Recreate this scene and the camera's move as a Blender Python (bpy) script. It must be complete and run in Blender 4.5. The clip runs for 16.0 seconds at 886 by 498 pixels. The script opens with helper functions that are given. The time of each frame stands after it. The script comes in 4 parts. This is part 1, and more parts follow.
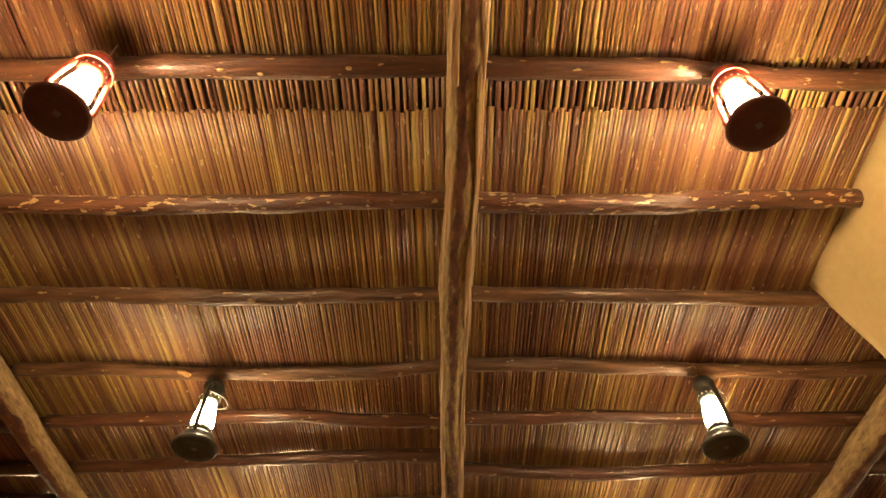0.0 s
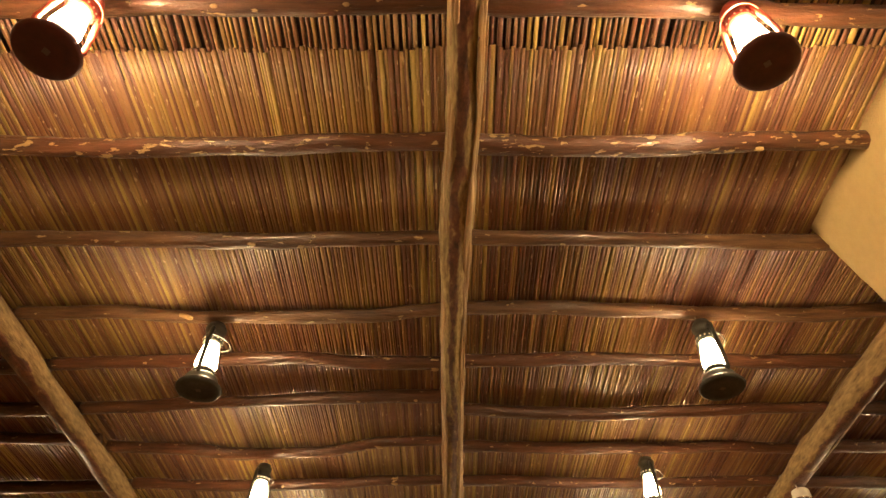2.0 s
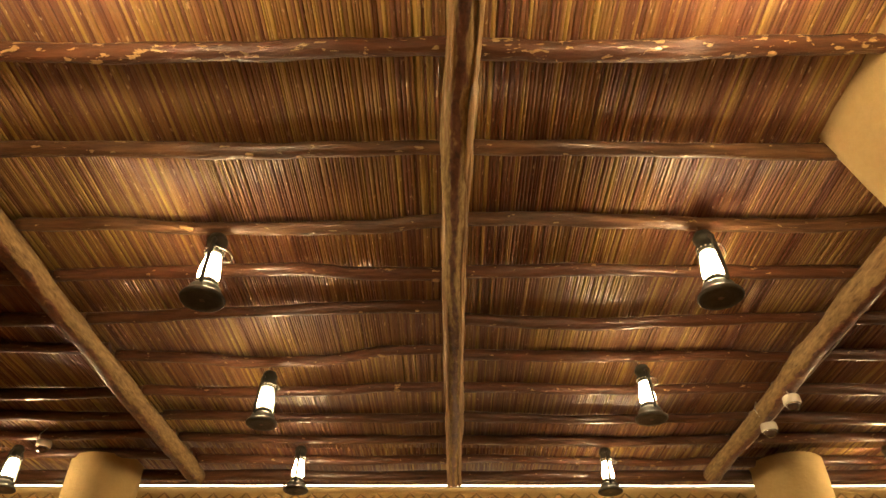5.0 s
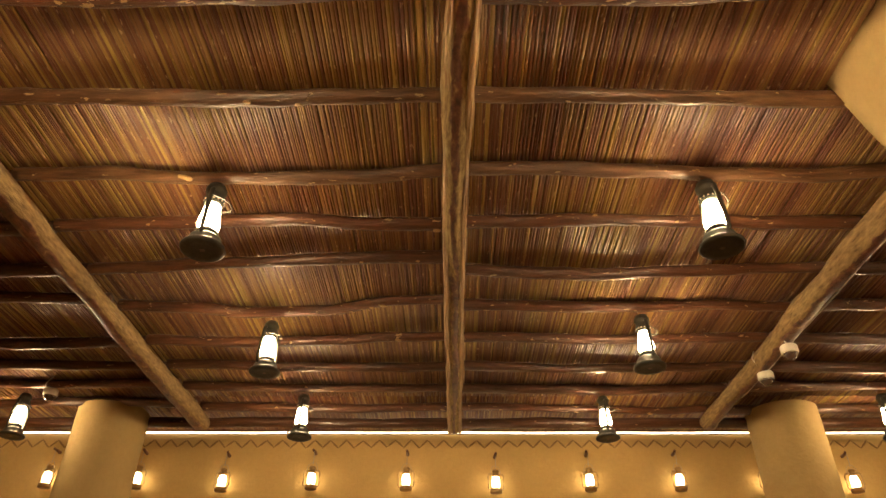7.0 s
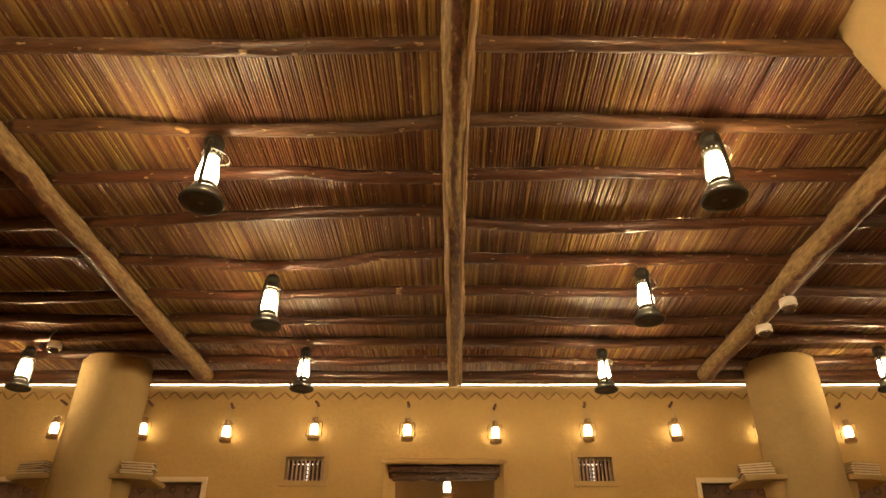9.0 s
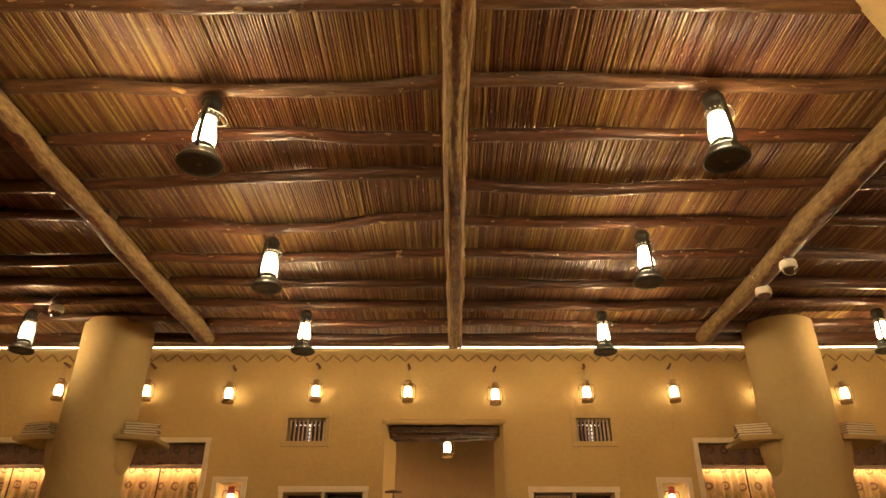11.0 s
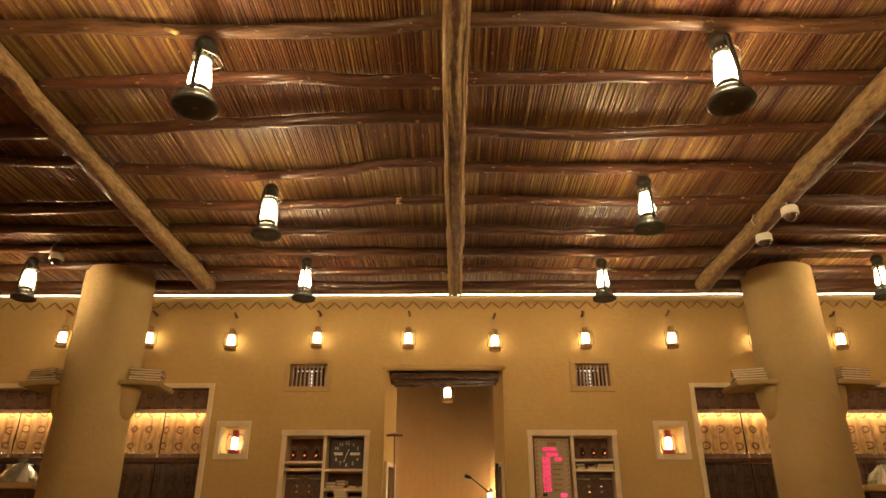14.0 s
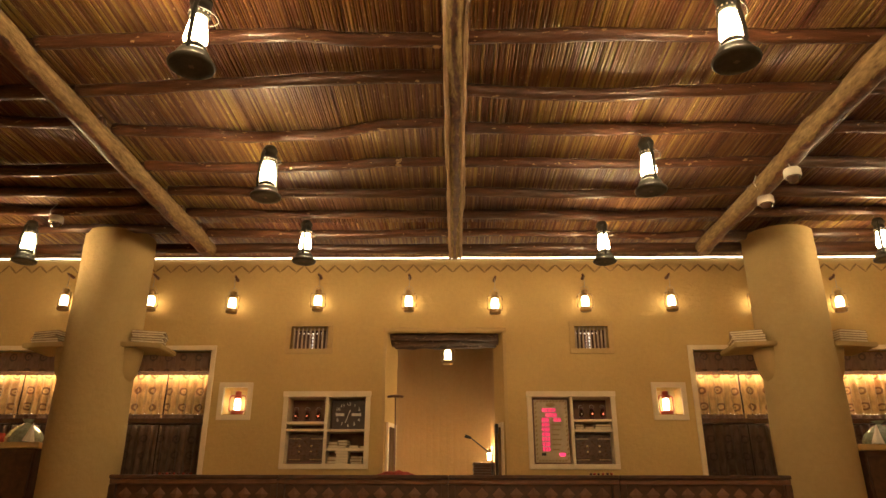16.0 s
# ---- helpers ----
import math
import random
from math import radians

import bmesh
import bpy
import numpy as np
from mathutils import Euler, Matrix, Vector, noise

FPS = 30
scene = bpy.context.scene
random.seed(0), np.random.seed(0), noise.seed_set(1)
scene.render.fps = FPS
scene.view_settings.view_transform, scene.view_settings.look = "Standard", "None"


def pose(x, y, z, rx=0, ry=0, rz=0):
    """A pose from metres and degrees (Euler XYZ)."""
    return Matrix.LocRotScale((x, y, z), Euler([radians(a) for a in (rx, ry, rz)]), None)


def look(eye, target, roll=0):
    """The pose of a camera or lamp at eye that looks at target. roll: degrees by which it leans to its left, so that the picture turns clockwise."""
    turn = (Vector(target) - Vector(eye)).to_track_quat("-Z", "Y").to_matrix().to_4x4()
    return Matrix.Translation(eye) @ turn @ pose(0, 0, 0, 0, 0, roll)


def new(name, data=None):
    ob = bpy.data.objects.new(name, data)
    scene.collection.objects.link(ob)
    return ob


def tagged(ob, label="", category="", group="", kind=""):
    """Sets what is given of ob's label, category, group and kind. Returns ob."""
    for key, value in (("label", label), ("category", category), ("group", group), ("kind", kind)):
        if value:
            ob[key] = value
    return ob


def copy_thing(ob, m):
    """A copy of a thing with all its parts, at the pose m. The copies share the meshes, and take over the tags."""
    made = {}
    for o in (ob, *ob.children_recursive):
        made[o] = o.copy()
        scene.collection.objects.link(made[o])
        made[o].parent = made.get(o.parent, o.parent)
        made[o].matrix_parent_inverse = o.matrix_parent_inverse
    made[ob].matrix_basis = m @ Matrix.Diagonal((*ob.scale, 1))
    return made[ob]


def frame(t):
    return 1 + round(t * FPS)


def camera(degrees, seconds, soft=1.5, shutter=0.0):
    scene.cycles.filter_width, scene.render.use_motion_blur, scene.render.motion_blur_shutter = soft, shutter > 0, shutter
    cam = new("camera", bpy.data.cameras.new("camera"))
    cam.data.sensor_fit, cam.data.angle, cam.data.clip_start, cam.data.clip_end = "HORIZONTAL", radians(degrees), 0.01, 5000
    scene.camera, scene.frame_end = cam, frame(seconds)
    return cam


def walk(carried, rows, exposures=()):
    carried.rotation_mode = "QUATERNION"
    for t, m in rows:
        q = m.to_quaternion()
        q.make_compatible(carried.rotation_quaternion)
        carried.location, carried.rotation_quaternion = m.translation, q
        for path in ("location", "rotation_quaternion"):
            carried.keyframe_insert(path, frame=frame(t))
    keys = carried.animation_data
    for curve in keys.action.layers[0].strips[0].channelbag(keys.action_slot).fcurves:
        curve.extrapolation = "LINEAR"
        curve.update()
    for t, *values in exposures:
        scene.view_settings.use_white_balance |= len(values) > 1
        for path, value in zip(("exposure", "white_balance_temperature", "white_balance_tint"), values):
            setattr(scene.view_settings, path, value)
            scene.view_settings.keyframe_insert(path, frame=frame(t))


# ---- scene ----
cam = camera(65.76, 16.0)
# a slow push forward while the camera tilts down: seconds, eye, target and roll
PATH = [
    (0, (0.037, -0.110, 1.096), (0.0211, 1.1702, 2.6326), 0.33),
    (0.5, (0.037, -0.105, 1.097), (0.0208, 1.2008, 2.6121), 0.32),
    (1, (0.037, -0.100, 1.099), (0.0204, 1.2365, 2.5862), 0.31),
    (1.5, (0.037, -0.095, 1.100), (0.0200, 1.2708, 2.5602), 0.30),
    (2, (0.037, -0.091, 1.101), (0.0194, 1.3066, 2.5315), 0.30),
    (2.5, (0.037, -0.086, 1.102), (0.0188, 1.3430, 2.5006), 0.30),
    (3, (0.037, -0.082, 1.102), (0.0181, 1.3787, 2.4687), 0.30),
    (3.5, (0.037, -0.077, 1.103), (0.0175, 1.4103, 2.4398), 0.30),
    (4, (0.037, -0.072, 1.103), (0.0167, 1.4449, 2.4060), 0.30),
    (6.5, (0.037, -0.050, 1.103), (0.0136, 1.5746, 2.2691), 0.31),
    (7, (0.037, -0.045, 1.102), (0.0130, 1.6021, 2.2357), 0.31),
    (7.5, (0.037, -0.041, 1.101), (0.0125, 1.6257, 2.2066), 0.30),
    (8, (0.037, -0.036, 1.100), (0.0121, 1.6482, 2.1779), 0.30),
    (8.5, (0.037, -0.032, 1.099), (0.0118, 1.6674, 2.1533), 0.29),
    (9, (0.037, -0.028, 1.098), (0.0114, 1.6895, 2.1228), 0.28),
    (9.5, (0.037, -0.023, 1.096), (0.0112, 1.7057, 2.1013), 0.27),
    (12, (0.037, -0.002, 1.087), (0.0106, 1.7889, 1.9774), 0.19),
    (12.5, (0.037, 0.003, 1.084), (0.0105, 1.8021, 1.9568), 0.18),
    (13, (0.037, 0.007, 1.081), (0.0105, 1.8167, 1.9326), 0.16),
    (13.5, (0.037, 0.011, 1.079), (0.0104, 1.8299, 1.9105), 0.15),
    (14, (0.037, 0.015, 1.076), (0.0103, 1.8461, 1.8809), 0.13),
    (14.5, (0.037, 0.020, 1.073), (0.0101, 1.8603, 1.8547), 0.12),
    (15, (0.037, 0.024, 1.069), (0.0099, 1.8738, 1.8291), 0.12),
    (15.5, (0.037, 0.028, 1.066), (0.0095, 1.8874, 1.8023), 0.11),
    (16, (0.037, 0.032, 1.062), (0.0090, 1.9016, 1.7726), 0.12),
]
walk(cam, [(t, look(eye, target, roll)) for t, eye, target, roll in PATH], [(0.0, 0.35), (16.0, 0.35)])

# ---- world and light ----
world = bpy.data.worlds.new("night")
world.use_nodes = True
world.node_tree.nodes["Background"].inputs[0].default_value = (0.02, 0.03, 0.05, 1)
world.node_tree.nodes["Background"].inputs[1].default_value = 0.3
scene.world = world

LAMP_COLOUR = (1.0, 0.71, 0.37)
LANTERN_GLOW = 104.0
WALL_LANTERN_GLOW = 9.5
STRIP_GLOW = 3.4


# ---- materials ----
def shader(name):
    m = bpy.data.materials.new(name)
    m.use_nodes = True
    return m, m.node_tree, m.node_tree.nodes["Principled BSDF"]


def node(tree, kind, **values):
    n = tree.nodes.new(kind)
    for key, value in values.items():
        n.inputs[key].default_value = value
    return n


def ramp(tree, source, stops):
    r = tree.nodes.new("ShaderNodeValToRGB")
    while len(r.color_ramp.elements) < len(stops):
        r.color_ramp.elements.new(0.5)
    for e, (p, c) in zip(r.color_ramp.elements, stops):
        e.position, e.color = p, (*c, 1)
    tree.links.new(source, r.inputs[0])
    return r.outputs[0]


def coords(tree, scale=(1, 1, 1), shift=False):
    tc = tree.nodes.new("ShaderNodeTexCoord")
    mp = tree.nodes.new("ShaderNodeMapping")
    mp.inputs["Scale"].default_value = scale
    tree.links.new(tc.outputs["Object"], mp.inputs[0])
    if shift:
        info = tree.nodes.new("ShaderNodeObjectInfo")
        mul = tree.nodes.new("ShaderNodeMath")
        mul.operation, mul.inputs[1].default_value = "MULTIPLY", 37.0
        tree.links.new(info.outputs["Random"], mul.inputs[0])
        tree.links.new(mul.outputs[0], mp.inputs["Location"])
    return mp.outputs[0]


def fractal(tree, where, scale, detail=5.0, rough=0.55, distortion=0.0):
    n = node(tree, "ShaderNodeTexNoise", Scale=scale, Detail=detail, Roughness=rough, Distortion=distortion)
    tree.links.new(where, n.inputs["Vector"])
    return n.outputs["Fac"]


def relief(tree, bsdf, heights, strength=0.4, distance=0.01):
    last = None
    for h in heights:
        b = node(tree, "ShaderNodeBump", Strength=strength, Distance=distance)
        tree.links.new(h, b.inputs["Height"])
        if last:
            tree.links.new(last, b.inputs["Normal"])
        last = b.outputs[0]
    tree.links.new(last, bsdf.inputs["Normal"])


def blend(tree, fac, a, b, mode="MIX"):
    m = tree.nodes.new("ShaderNodeMix")
    m.data_type, m.blend_type = "RGBA", mode
    for value, socket in ((fac, m.inputs[0]), (a, m.inputs[6]), (b, m.inputs[7])):
        if isinstance(value, (int, float)):
            socket.default_value = value
        elif isinstance(value, tuple):
            socket.default_value = (*value, 1)
        else:
            tree.links.new(value, socket)
    return m.outputs[2]


def plaster(name, light, dark, rough=0.9, straw=True):
    m, t, b = shader(name)
    w = coords(t)
    big, fine = fractal(t, w, 1.3, 4), fractal(t, w, 22.0, 6, 0.65)
    col = ramp(t, big, [(0.3, dark), (0.7, light)])
    col = blend(t, 0.35, col, ramp(t, fine, [(0.35, dark), (0.65, light)]))
    if straw:
        s = fractal(t, coords(t, (1.0, 1.0, 0.35)), 90.0, 2)
        col = blend(t, 0.16, col, ramp(t, s, [(0.3, tuple(0.7 * c for c in dark)), (0.55, light)]), "MULTIPLY")
    t.links.new(col, b.inputs["Base Color"])
    b.inputs["Roughness"].default_value = rough
    relief(t, b, [fractal(t, w, 3.0, 3), fine], 0.5, 0.012)
    return m


def plain(name, colour, rough=0.5, metal=0.0, spread=0.18, scale=14.0, coat=0.0):
    m, t, b = shader(name)
    n = fractal(t, coords(t), scale, 5)
    lo, hi = tuple(c * (1 - spread) for c in colour), tuple(min(1, c * (1 + spread)) for c in colour)
    t.links.new(ramp(t, n, [(0.3, lo), (0.7, hi)]), b.inputs["Base Color"])
    rr = ramp(t, fractal(t, coords(t), scale * 3, 3), [(0.3, (rough * 0.8,) * 3), (0.7, (min(1, rough * 1.2),) * 3)])
    t.links.new(rr, b.inputs["Roughness"])
    b.inputs["Metallic"].default_value = metal
    b.inputs["Coat Weight"].default_value = coat
    relief(t, b, [n], 0.15, 0.003)
    return m


def glowing(name, colour, strength, base=(0.9, 0.85, 0.75)):
    m, t, b = shader(name)
    b.inputs["Base Color"].default_value = (*base, 1)
    b.inputs["Emission Color"].default_value = (*colour, 1)
    b.inputs["Emission Strength"].default_value = strength
    b.inputs["Roughness"].default_value = 0.3
    return m


def reed_material():
    m, t, b = shader("varnished_reed")
    geo = t.nodes.new("ShaderNodeNewGeometry")
    tint = ramp(t, geo.outputs["Random Per Island"], [(0.0, (0.155, 0.066, 0.052)), (0.3, (0.225, 0.114, 0.074)), (0.6, (0.31, 0.185, 0.09)),
                                                      (0.84, (0.375, 0.258, 0.1)), (0.96, (0.46, 0.345, 0.125)), (1.0, (0.165, 0.075, 0.058))])
    streak = fractal(t, coords(t, (140.0, 1.4, 140.0)), 1.0, 4)
    col = blend(t, 0.5, tint, ramp(t, streak, [(0.3, (0.5, 0.38, 0.32)), (0.62, (1.0, 0.97, 0.92))]), "MULTIPLY")
    blot = fractal(t, coords(t, (1.5, 0.7, 1.0)), 1.0, 3)
    col = blend(t, 0.9, col, ramp(t, blot, [(0.4, (0.7, 0.51, 0.5)), (0.6, (1.2, 1.2, 0.92))]), "MULTIPLY")
    node_ring = fractal(t, coords(t, (70.0, 16.0, 70.0)), 1.0, 2)
    col = blend(t, 0.35, col, ramp(t, node_ring, [(0.66, (0, 0, 0)), (0.7, (0.75, 0.6, 0.35))]), "ADD")
    t.links.new(col, b.inputs["Base Color"])
    t.links.new(ramp(t, streak, [(0.3, (0.6,) * 3), (0.7, (0.42,) * 3)]), b.inputs["Roughness"])
    b.inputs["Specular IOR Level"].default_value = 0.4
    b.inputs["Coat Weight"].default_value = 0.36
    t.links.new(ramp(t, fractal(t, coords(t, (60.0, 5.0, 60.0)), 1.0, 3), [(0.35, (0.05,) * 3), (0.65, (0.3,) * 3)]), b.inputs["Coat Roughness"])
    relief(t, b, [fractal(t, coords(t, (90.0, 3.0, 90.0)), 1.0, 3), fractal(t, coords(t, (160.0, 26.0, 160.0)), 1.0, 3, 0.6)], 0.45, 0.003)
    return m


def log_material(name, base, dark, scar, axis, rough=0.4, scars=0.63, coat=0.3, lightened=0.0):
    m, t, b = shader(name)
    along = [9.0, 9.0, 9.0]
    along[axis] = 0.9
    grain = fractal(t, coords(t, tuple(5 * a for a in along), True), 1.0, 5)
    col = ramp(t, grain, [(0.28, dark), (0.7, base)])
    big = fractal(t, coords(t, (2.2, 2.2, 2.2), True), 1.0, 3)
    col = blend(t, 0.6, col, ramp(t, big, [(0.3, (0.4, 0.34, 0.3)), (0.65, (1, 1, 1))]), "MULTIPLY")
    patch = [42.0, 42.0, 42.0]
    patch[axis] = 16.0
    spot = fractal(t, coords(t, tuple(patch), True), 1.0, 3, 0.5, 0.3)
    mask = ramp(t, spot, [(scars, (0, 0, 0)), (scars + 0.025, (1, 1, 1))])
    # paler flanks where the normal points sideways, with an edge broken by noise
    if lightened:
        geo = t.nodes.new("ShaderNodeNewGeometry")
        sep = t.nodes.new("ShaderNodeSeparateXYZ")
        t.links.new(geo.outputs["Normal"], sep.inputs[0])
        flank = t.nodes.new("ShaderNodeMath")
        flank.operation = "ABSOLUTE"
        t.links.new(sep.outputs[1 - axis], flank.inputs[0])
        ragged = t.nodes.new("ShaderNodeMath")
        ragged.operation, ragged.inputs[1].default_value = "MULTIPLY_ADD", 0.55
        t.links.new(spot, ragged.inputs[0])
        t.links.new(flank.outputs[0], ragged.inputs[2])
        flank_mask = ramp(t, ragged.outputs[0], [(1.13, (0, 0, 0)), (1.22, (lightened,) * 3)])
        col = blend(t, flank_mask, col, tuple(0.72 * c for c in scar))
    t.links.new(blend(t, mask, col, scar), b.inputs["Base Color"])
    b.inputs["Roughness"].default_value = rough
    b.inputs["Coat Weight"].default_value = coat
    b.inputs["Coat Roughness"].default_value = 0.13
    knobs = fractal(t, coords(t, tuple(14 * a ** 0.5 for a in along), True), 1.0, 3, 0.6)
    relief(t, b, [grain, mask, knobs], 0.8, 0.012)
    return m


def palm_material(name, axis=1, side=0.0):
    """A palm trunk: a dark varnished face below and pale fibrous sides or, with side, one pale fibrous flank towards that side."""
    m, t, b = shader(name)
    along = [60.0, 60.0, 60.0]
    along[axis] = 12.0
    fibre = fractal(t, coords(t, tuple(along), True), 1.0, 5, 0.65)
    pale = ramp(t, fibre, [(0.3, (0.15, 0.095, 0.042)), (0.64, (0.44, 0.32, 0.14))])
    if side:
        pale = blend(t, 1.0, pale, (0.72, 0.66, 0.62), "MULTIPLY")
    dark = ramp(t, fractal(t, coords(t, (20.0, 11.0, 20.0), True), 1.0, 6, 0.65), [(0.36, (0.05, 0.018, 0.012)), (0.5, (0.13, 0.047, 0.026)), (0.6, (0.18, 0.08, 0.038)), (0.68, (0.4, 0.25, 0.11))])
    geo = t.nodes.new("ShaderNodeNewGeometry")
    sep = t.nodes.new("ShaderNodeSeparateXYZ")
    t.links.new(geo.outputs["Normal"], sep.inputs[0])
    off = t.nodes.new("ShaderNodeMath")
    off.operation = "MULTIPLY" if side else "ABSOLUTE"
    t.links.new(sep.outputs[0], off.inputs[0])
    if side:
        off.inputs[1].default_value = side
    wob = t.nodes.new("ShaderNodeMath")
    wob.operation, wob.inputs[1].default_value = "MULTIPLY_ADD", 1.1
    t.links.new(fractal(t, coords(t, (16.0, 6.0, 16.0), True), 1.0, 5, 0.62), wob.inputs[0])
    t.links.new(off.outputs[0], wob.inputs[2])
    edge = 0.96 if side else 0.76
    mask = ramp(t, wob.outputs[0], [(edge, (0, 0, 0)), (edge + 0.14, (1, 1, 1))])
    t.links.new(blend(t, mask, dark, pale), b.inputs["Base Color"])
    t.links.new(ramp(t, mask, [(0.0, (0.4,) * 3), (1.0, (0.85,) * 3)]), b.inputs["Roughness"])
    relief(t, b, [fibre], 0.55, 0.01)
    return m


def curtain_material(name, ground, motif):
    m, t, b = shader(name)
    w = coords(t, (1.0, 0.0, 1.0))
    v = node(t, "ShaderNodeTexVoronoi", Scale=6.6, Randomness=0.12)
    v.feature = "F1"
    t.links.new(w, v.inputs["Vector"])
    ring = ramp(t, v.outputs["Distance"], [(0.0, motif), (0.05, motif), (0.08, ground), (0.14, ground), (0.17, motif), (0.24, motif), (0.28, ground)])
    weave = fractal(t, coords(t, (40.0, 0.0, 12.0)), 1.0, 4)
    col = blend(t, 0.5, ring, ramp(t, weave, [(0.35, (0.35, 0.26, 0.2)), (0.6, (1, 1, 1))]), "MULTIPLY")
    t.links.new(col, b.inputs["Base Color"])
    b.inputs["Roughness"].default_value = 0.7
    b.inputs["Sheen Weight"].default_value = 0.3
    relief(t, b, [weave], 0.3, 0.004)
    return m


MUD = plaster("mud_plaster", (0.67, 0.475, 0.185), (0.56, 0.382, 0.145))
MUD_PALE = plaster("pale_mud_plaster", (0.63, 0.45, 0.195), (0.54, 0.37, 0.155))
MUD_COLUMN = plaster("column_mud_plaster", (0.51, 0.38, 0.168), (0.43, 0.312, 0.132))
LINING = plaster("cream_lining", (0.68, 0.54, 0.28), (0.6, 0.46, 0.22))
ZIGZAG_SHADOW = plaster("zigzag_shadow_mud", (0.38, 0.25, 0.095), (0.28, 0.17, 0.065))
MUD_ALCOVE = plaster("alcove_mud_plaster", (0.54, 0.35, 0.155), (0.45, 0.28, 0.12))
REED = reed_material()
JOIST = log_material("varnished_pole", (0.185, 0.078, 0.038), (0.06, 0.023, 0.014), (0.5, 0.34, 0.16), 0, scars=0.66, lightened=0.6)
PEELED = log_material("peeled_varnished_pole", (0.185, 0.078, 0.038), (0.06, 0.023, 0.014), (0.55, 0.38, 0.18), 0, scars=0.6, lightened=0.6)
JOIST_PALE = log_material("pale_varnished_pole", (0.23, 0.125, 0.062), (0.075, 0.035, 0.02), (0.5, 0.36, 0.18), 0, scars=0.67, lightened=0.7)
JOIST_DARK = log_material("dark_varnished_pole", (0.14, 0.06, 0.028), (0.045, 0.017, 0.009), (0.45, 0.3, 0.15), 0, scars=0.7, lightened=0.3)
LINTEL = log_material("old_lintel_log", (0.12, 0.062, 0.036), (0.04, 0.018, 0.011), (0.22, 0.13, 0.08), 0, 0.62, 0.62, 0.05)
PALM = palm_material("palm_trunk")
SCAR = plain("pale_sawn_wood", (0.42, 0.27, 0.12), 0.55, 0.0, 0.3, 50)
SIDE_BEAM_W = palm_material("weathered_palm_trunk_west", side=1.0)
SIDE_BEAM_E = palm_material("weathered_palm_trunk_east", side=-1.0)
FIBRE = log_material("palm_fibre", (0.56, 0.38, 0.18), (0.3, 0.17, 0.075), (0.15, 0.07, 0.03), 1, 0.5, 0.7, 0.2)
DARK_BOARD = plain("dark_roof_boards", (0.06, 0.033, 0.022), 0.8)
RED_PAINT = plain("red_enamel", (0.42, 0.06, 0.035), 0.32, 0.0, 0.15, 30, 0.4)
DARK_RED = plain("dark_maroon_enamel", (0.085, 0.018, 0.015), 0.4, 0.0, 0.25, 30, 0.2)
GREEN_PAINT = plain("dark_green_enamel", (0.04, 0.041, 0.032), 0.5, 0.0, 0.3, 30)
BRONZE = plain("aged_bronze", (0.42, 0.27, 0.11), 0.42, 0.4, 0.25, 40)
STEEL = plain("steel_wire", (0.45, 0.4, 0.33), 0.35, 0.9)
GLOBE = glowing("lit_lantern_glass", LAMP_COLOUR, LANTERN_GLOW)
GLOBE_RED = glowing("lit_red_lantern_glass", LAMP_COLOUR, 2.3 * LANTERN_GLOW)
GLOBE_SMALL = glowing("lit_small_lantern_glass", (1.0, 0.79, 0.46), WALL_LANTERN_GLOW)
STRIP = glowing("led_strip", (1.0, 0.82, 0.55), STRIP_GLOW)
STRIP_WARM = glowing("warm_led_strip", (1.0, 0.68, 0.33), 80.0)
GLOBE_BRIGHT = glowing("bright_lantern_glass", LAMP_COLOUR, 60.0)
GLOBE_DIM = glowing("dim_lantern_glass", (1.0, 0.84, 0.55), 16.0)
WHITE_WOOD = plain("cream_painted_wood", (0.78, 0.64, 0.42), 0.5, 0.0, 0.07, 9)
DARK_WOOD = plain("dark_carved_wood", (0.075, 0.032, 0.017), 0.42, 0.0, 0.4, 18, 0.2)
WALNUT = plain("brown_wood_back", (0.17, 0.082, 0.045), 0.5, 0.0, 0.3, 12)
PAPER = plain("book_paper", (0.7, 0.58, 0.38), 0.8, 0.0, 0.12, 60)
BOOK_BROWN = plain("book_cover", (0.32, 0.2, 0.1), 0.6, 0.0, 0.2, 30)
BLACK = plain("black_plastic", (0.02, 0.017, 0.015), 0.35)
GLOSS_BLACK = plain("glossy_dark_glass", (0.06, 0.034, 0.024), 0.12, 0.0, 0.2, 8, 0.5)
CLOCK_FACE = plain("brown_clock_face", (0.05, 0.028, 0.02), 0.45, 0.0, 0.3, 10)
RED_DIM = glowing("dim_red_display", (1.0, 0.01, 0.06), 0.2, (0.15, 0.01, 0.02))
WHITE_PLASTIC = plain("white_plastic", (0.75, 0.7, 0.62), 0.4, 0.0, 0.05)
DARK_CHEST = plain("dark_chest_wood", (0.11, 0.055, 0.034), 0.3, 0.0, 0.4, 20, 0.3)
SILVER = plain("silver_stud", (0.75, 0.72, 0.66), 0.25, 0.9)
CURTAIN = curtain_material("gold_patterned_curtain", (0.68, 0.45, 0.2), (0.29, 0.155, 0.07))
CURTAIN_DARK = curtain_material("dark_patterned_curtain", (0.19, 0.115, 0.085), (0.13, 0.075, 0.06))
VALANCE = curtain_material("dark_valance_cloth", (0.2, 0.12, 0.08), (0.1, 0.06, 0.045))
BOUNCE_CARPET = plain("pale_bounce_carpet", (0.6, 0.385, 0.24), 0.95, 0.0, 0.35, 25)
RED_CLOTH = plain("red_cloth", (0.3, 0.05, 0.035), 0.85, 0.0, 0.3, 40)
VENT_GLOW = glowing("light_through_vent_holes", LAMP_COLOUR, 0.6)
DULL_METAL = plain("dull_metal", (0.16, 0.12, 0.1), 0.5, 0.3)
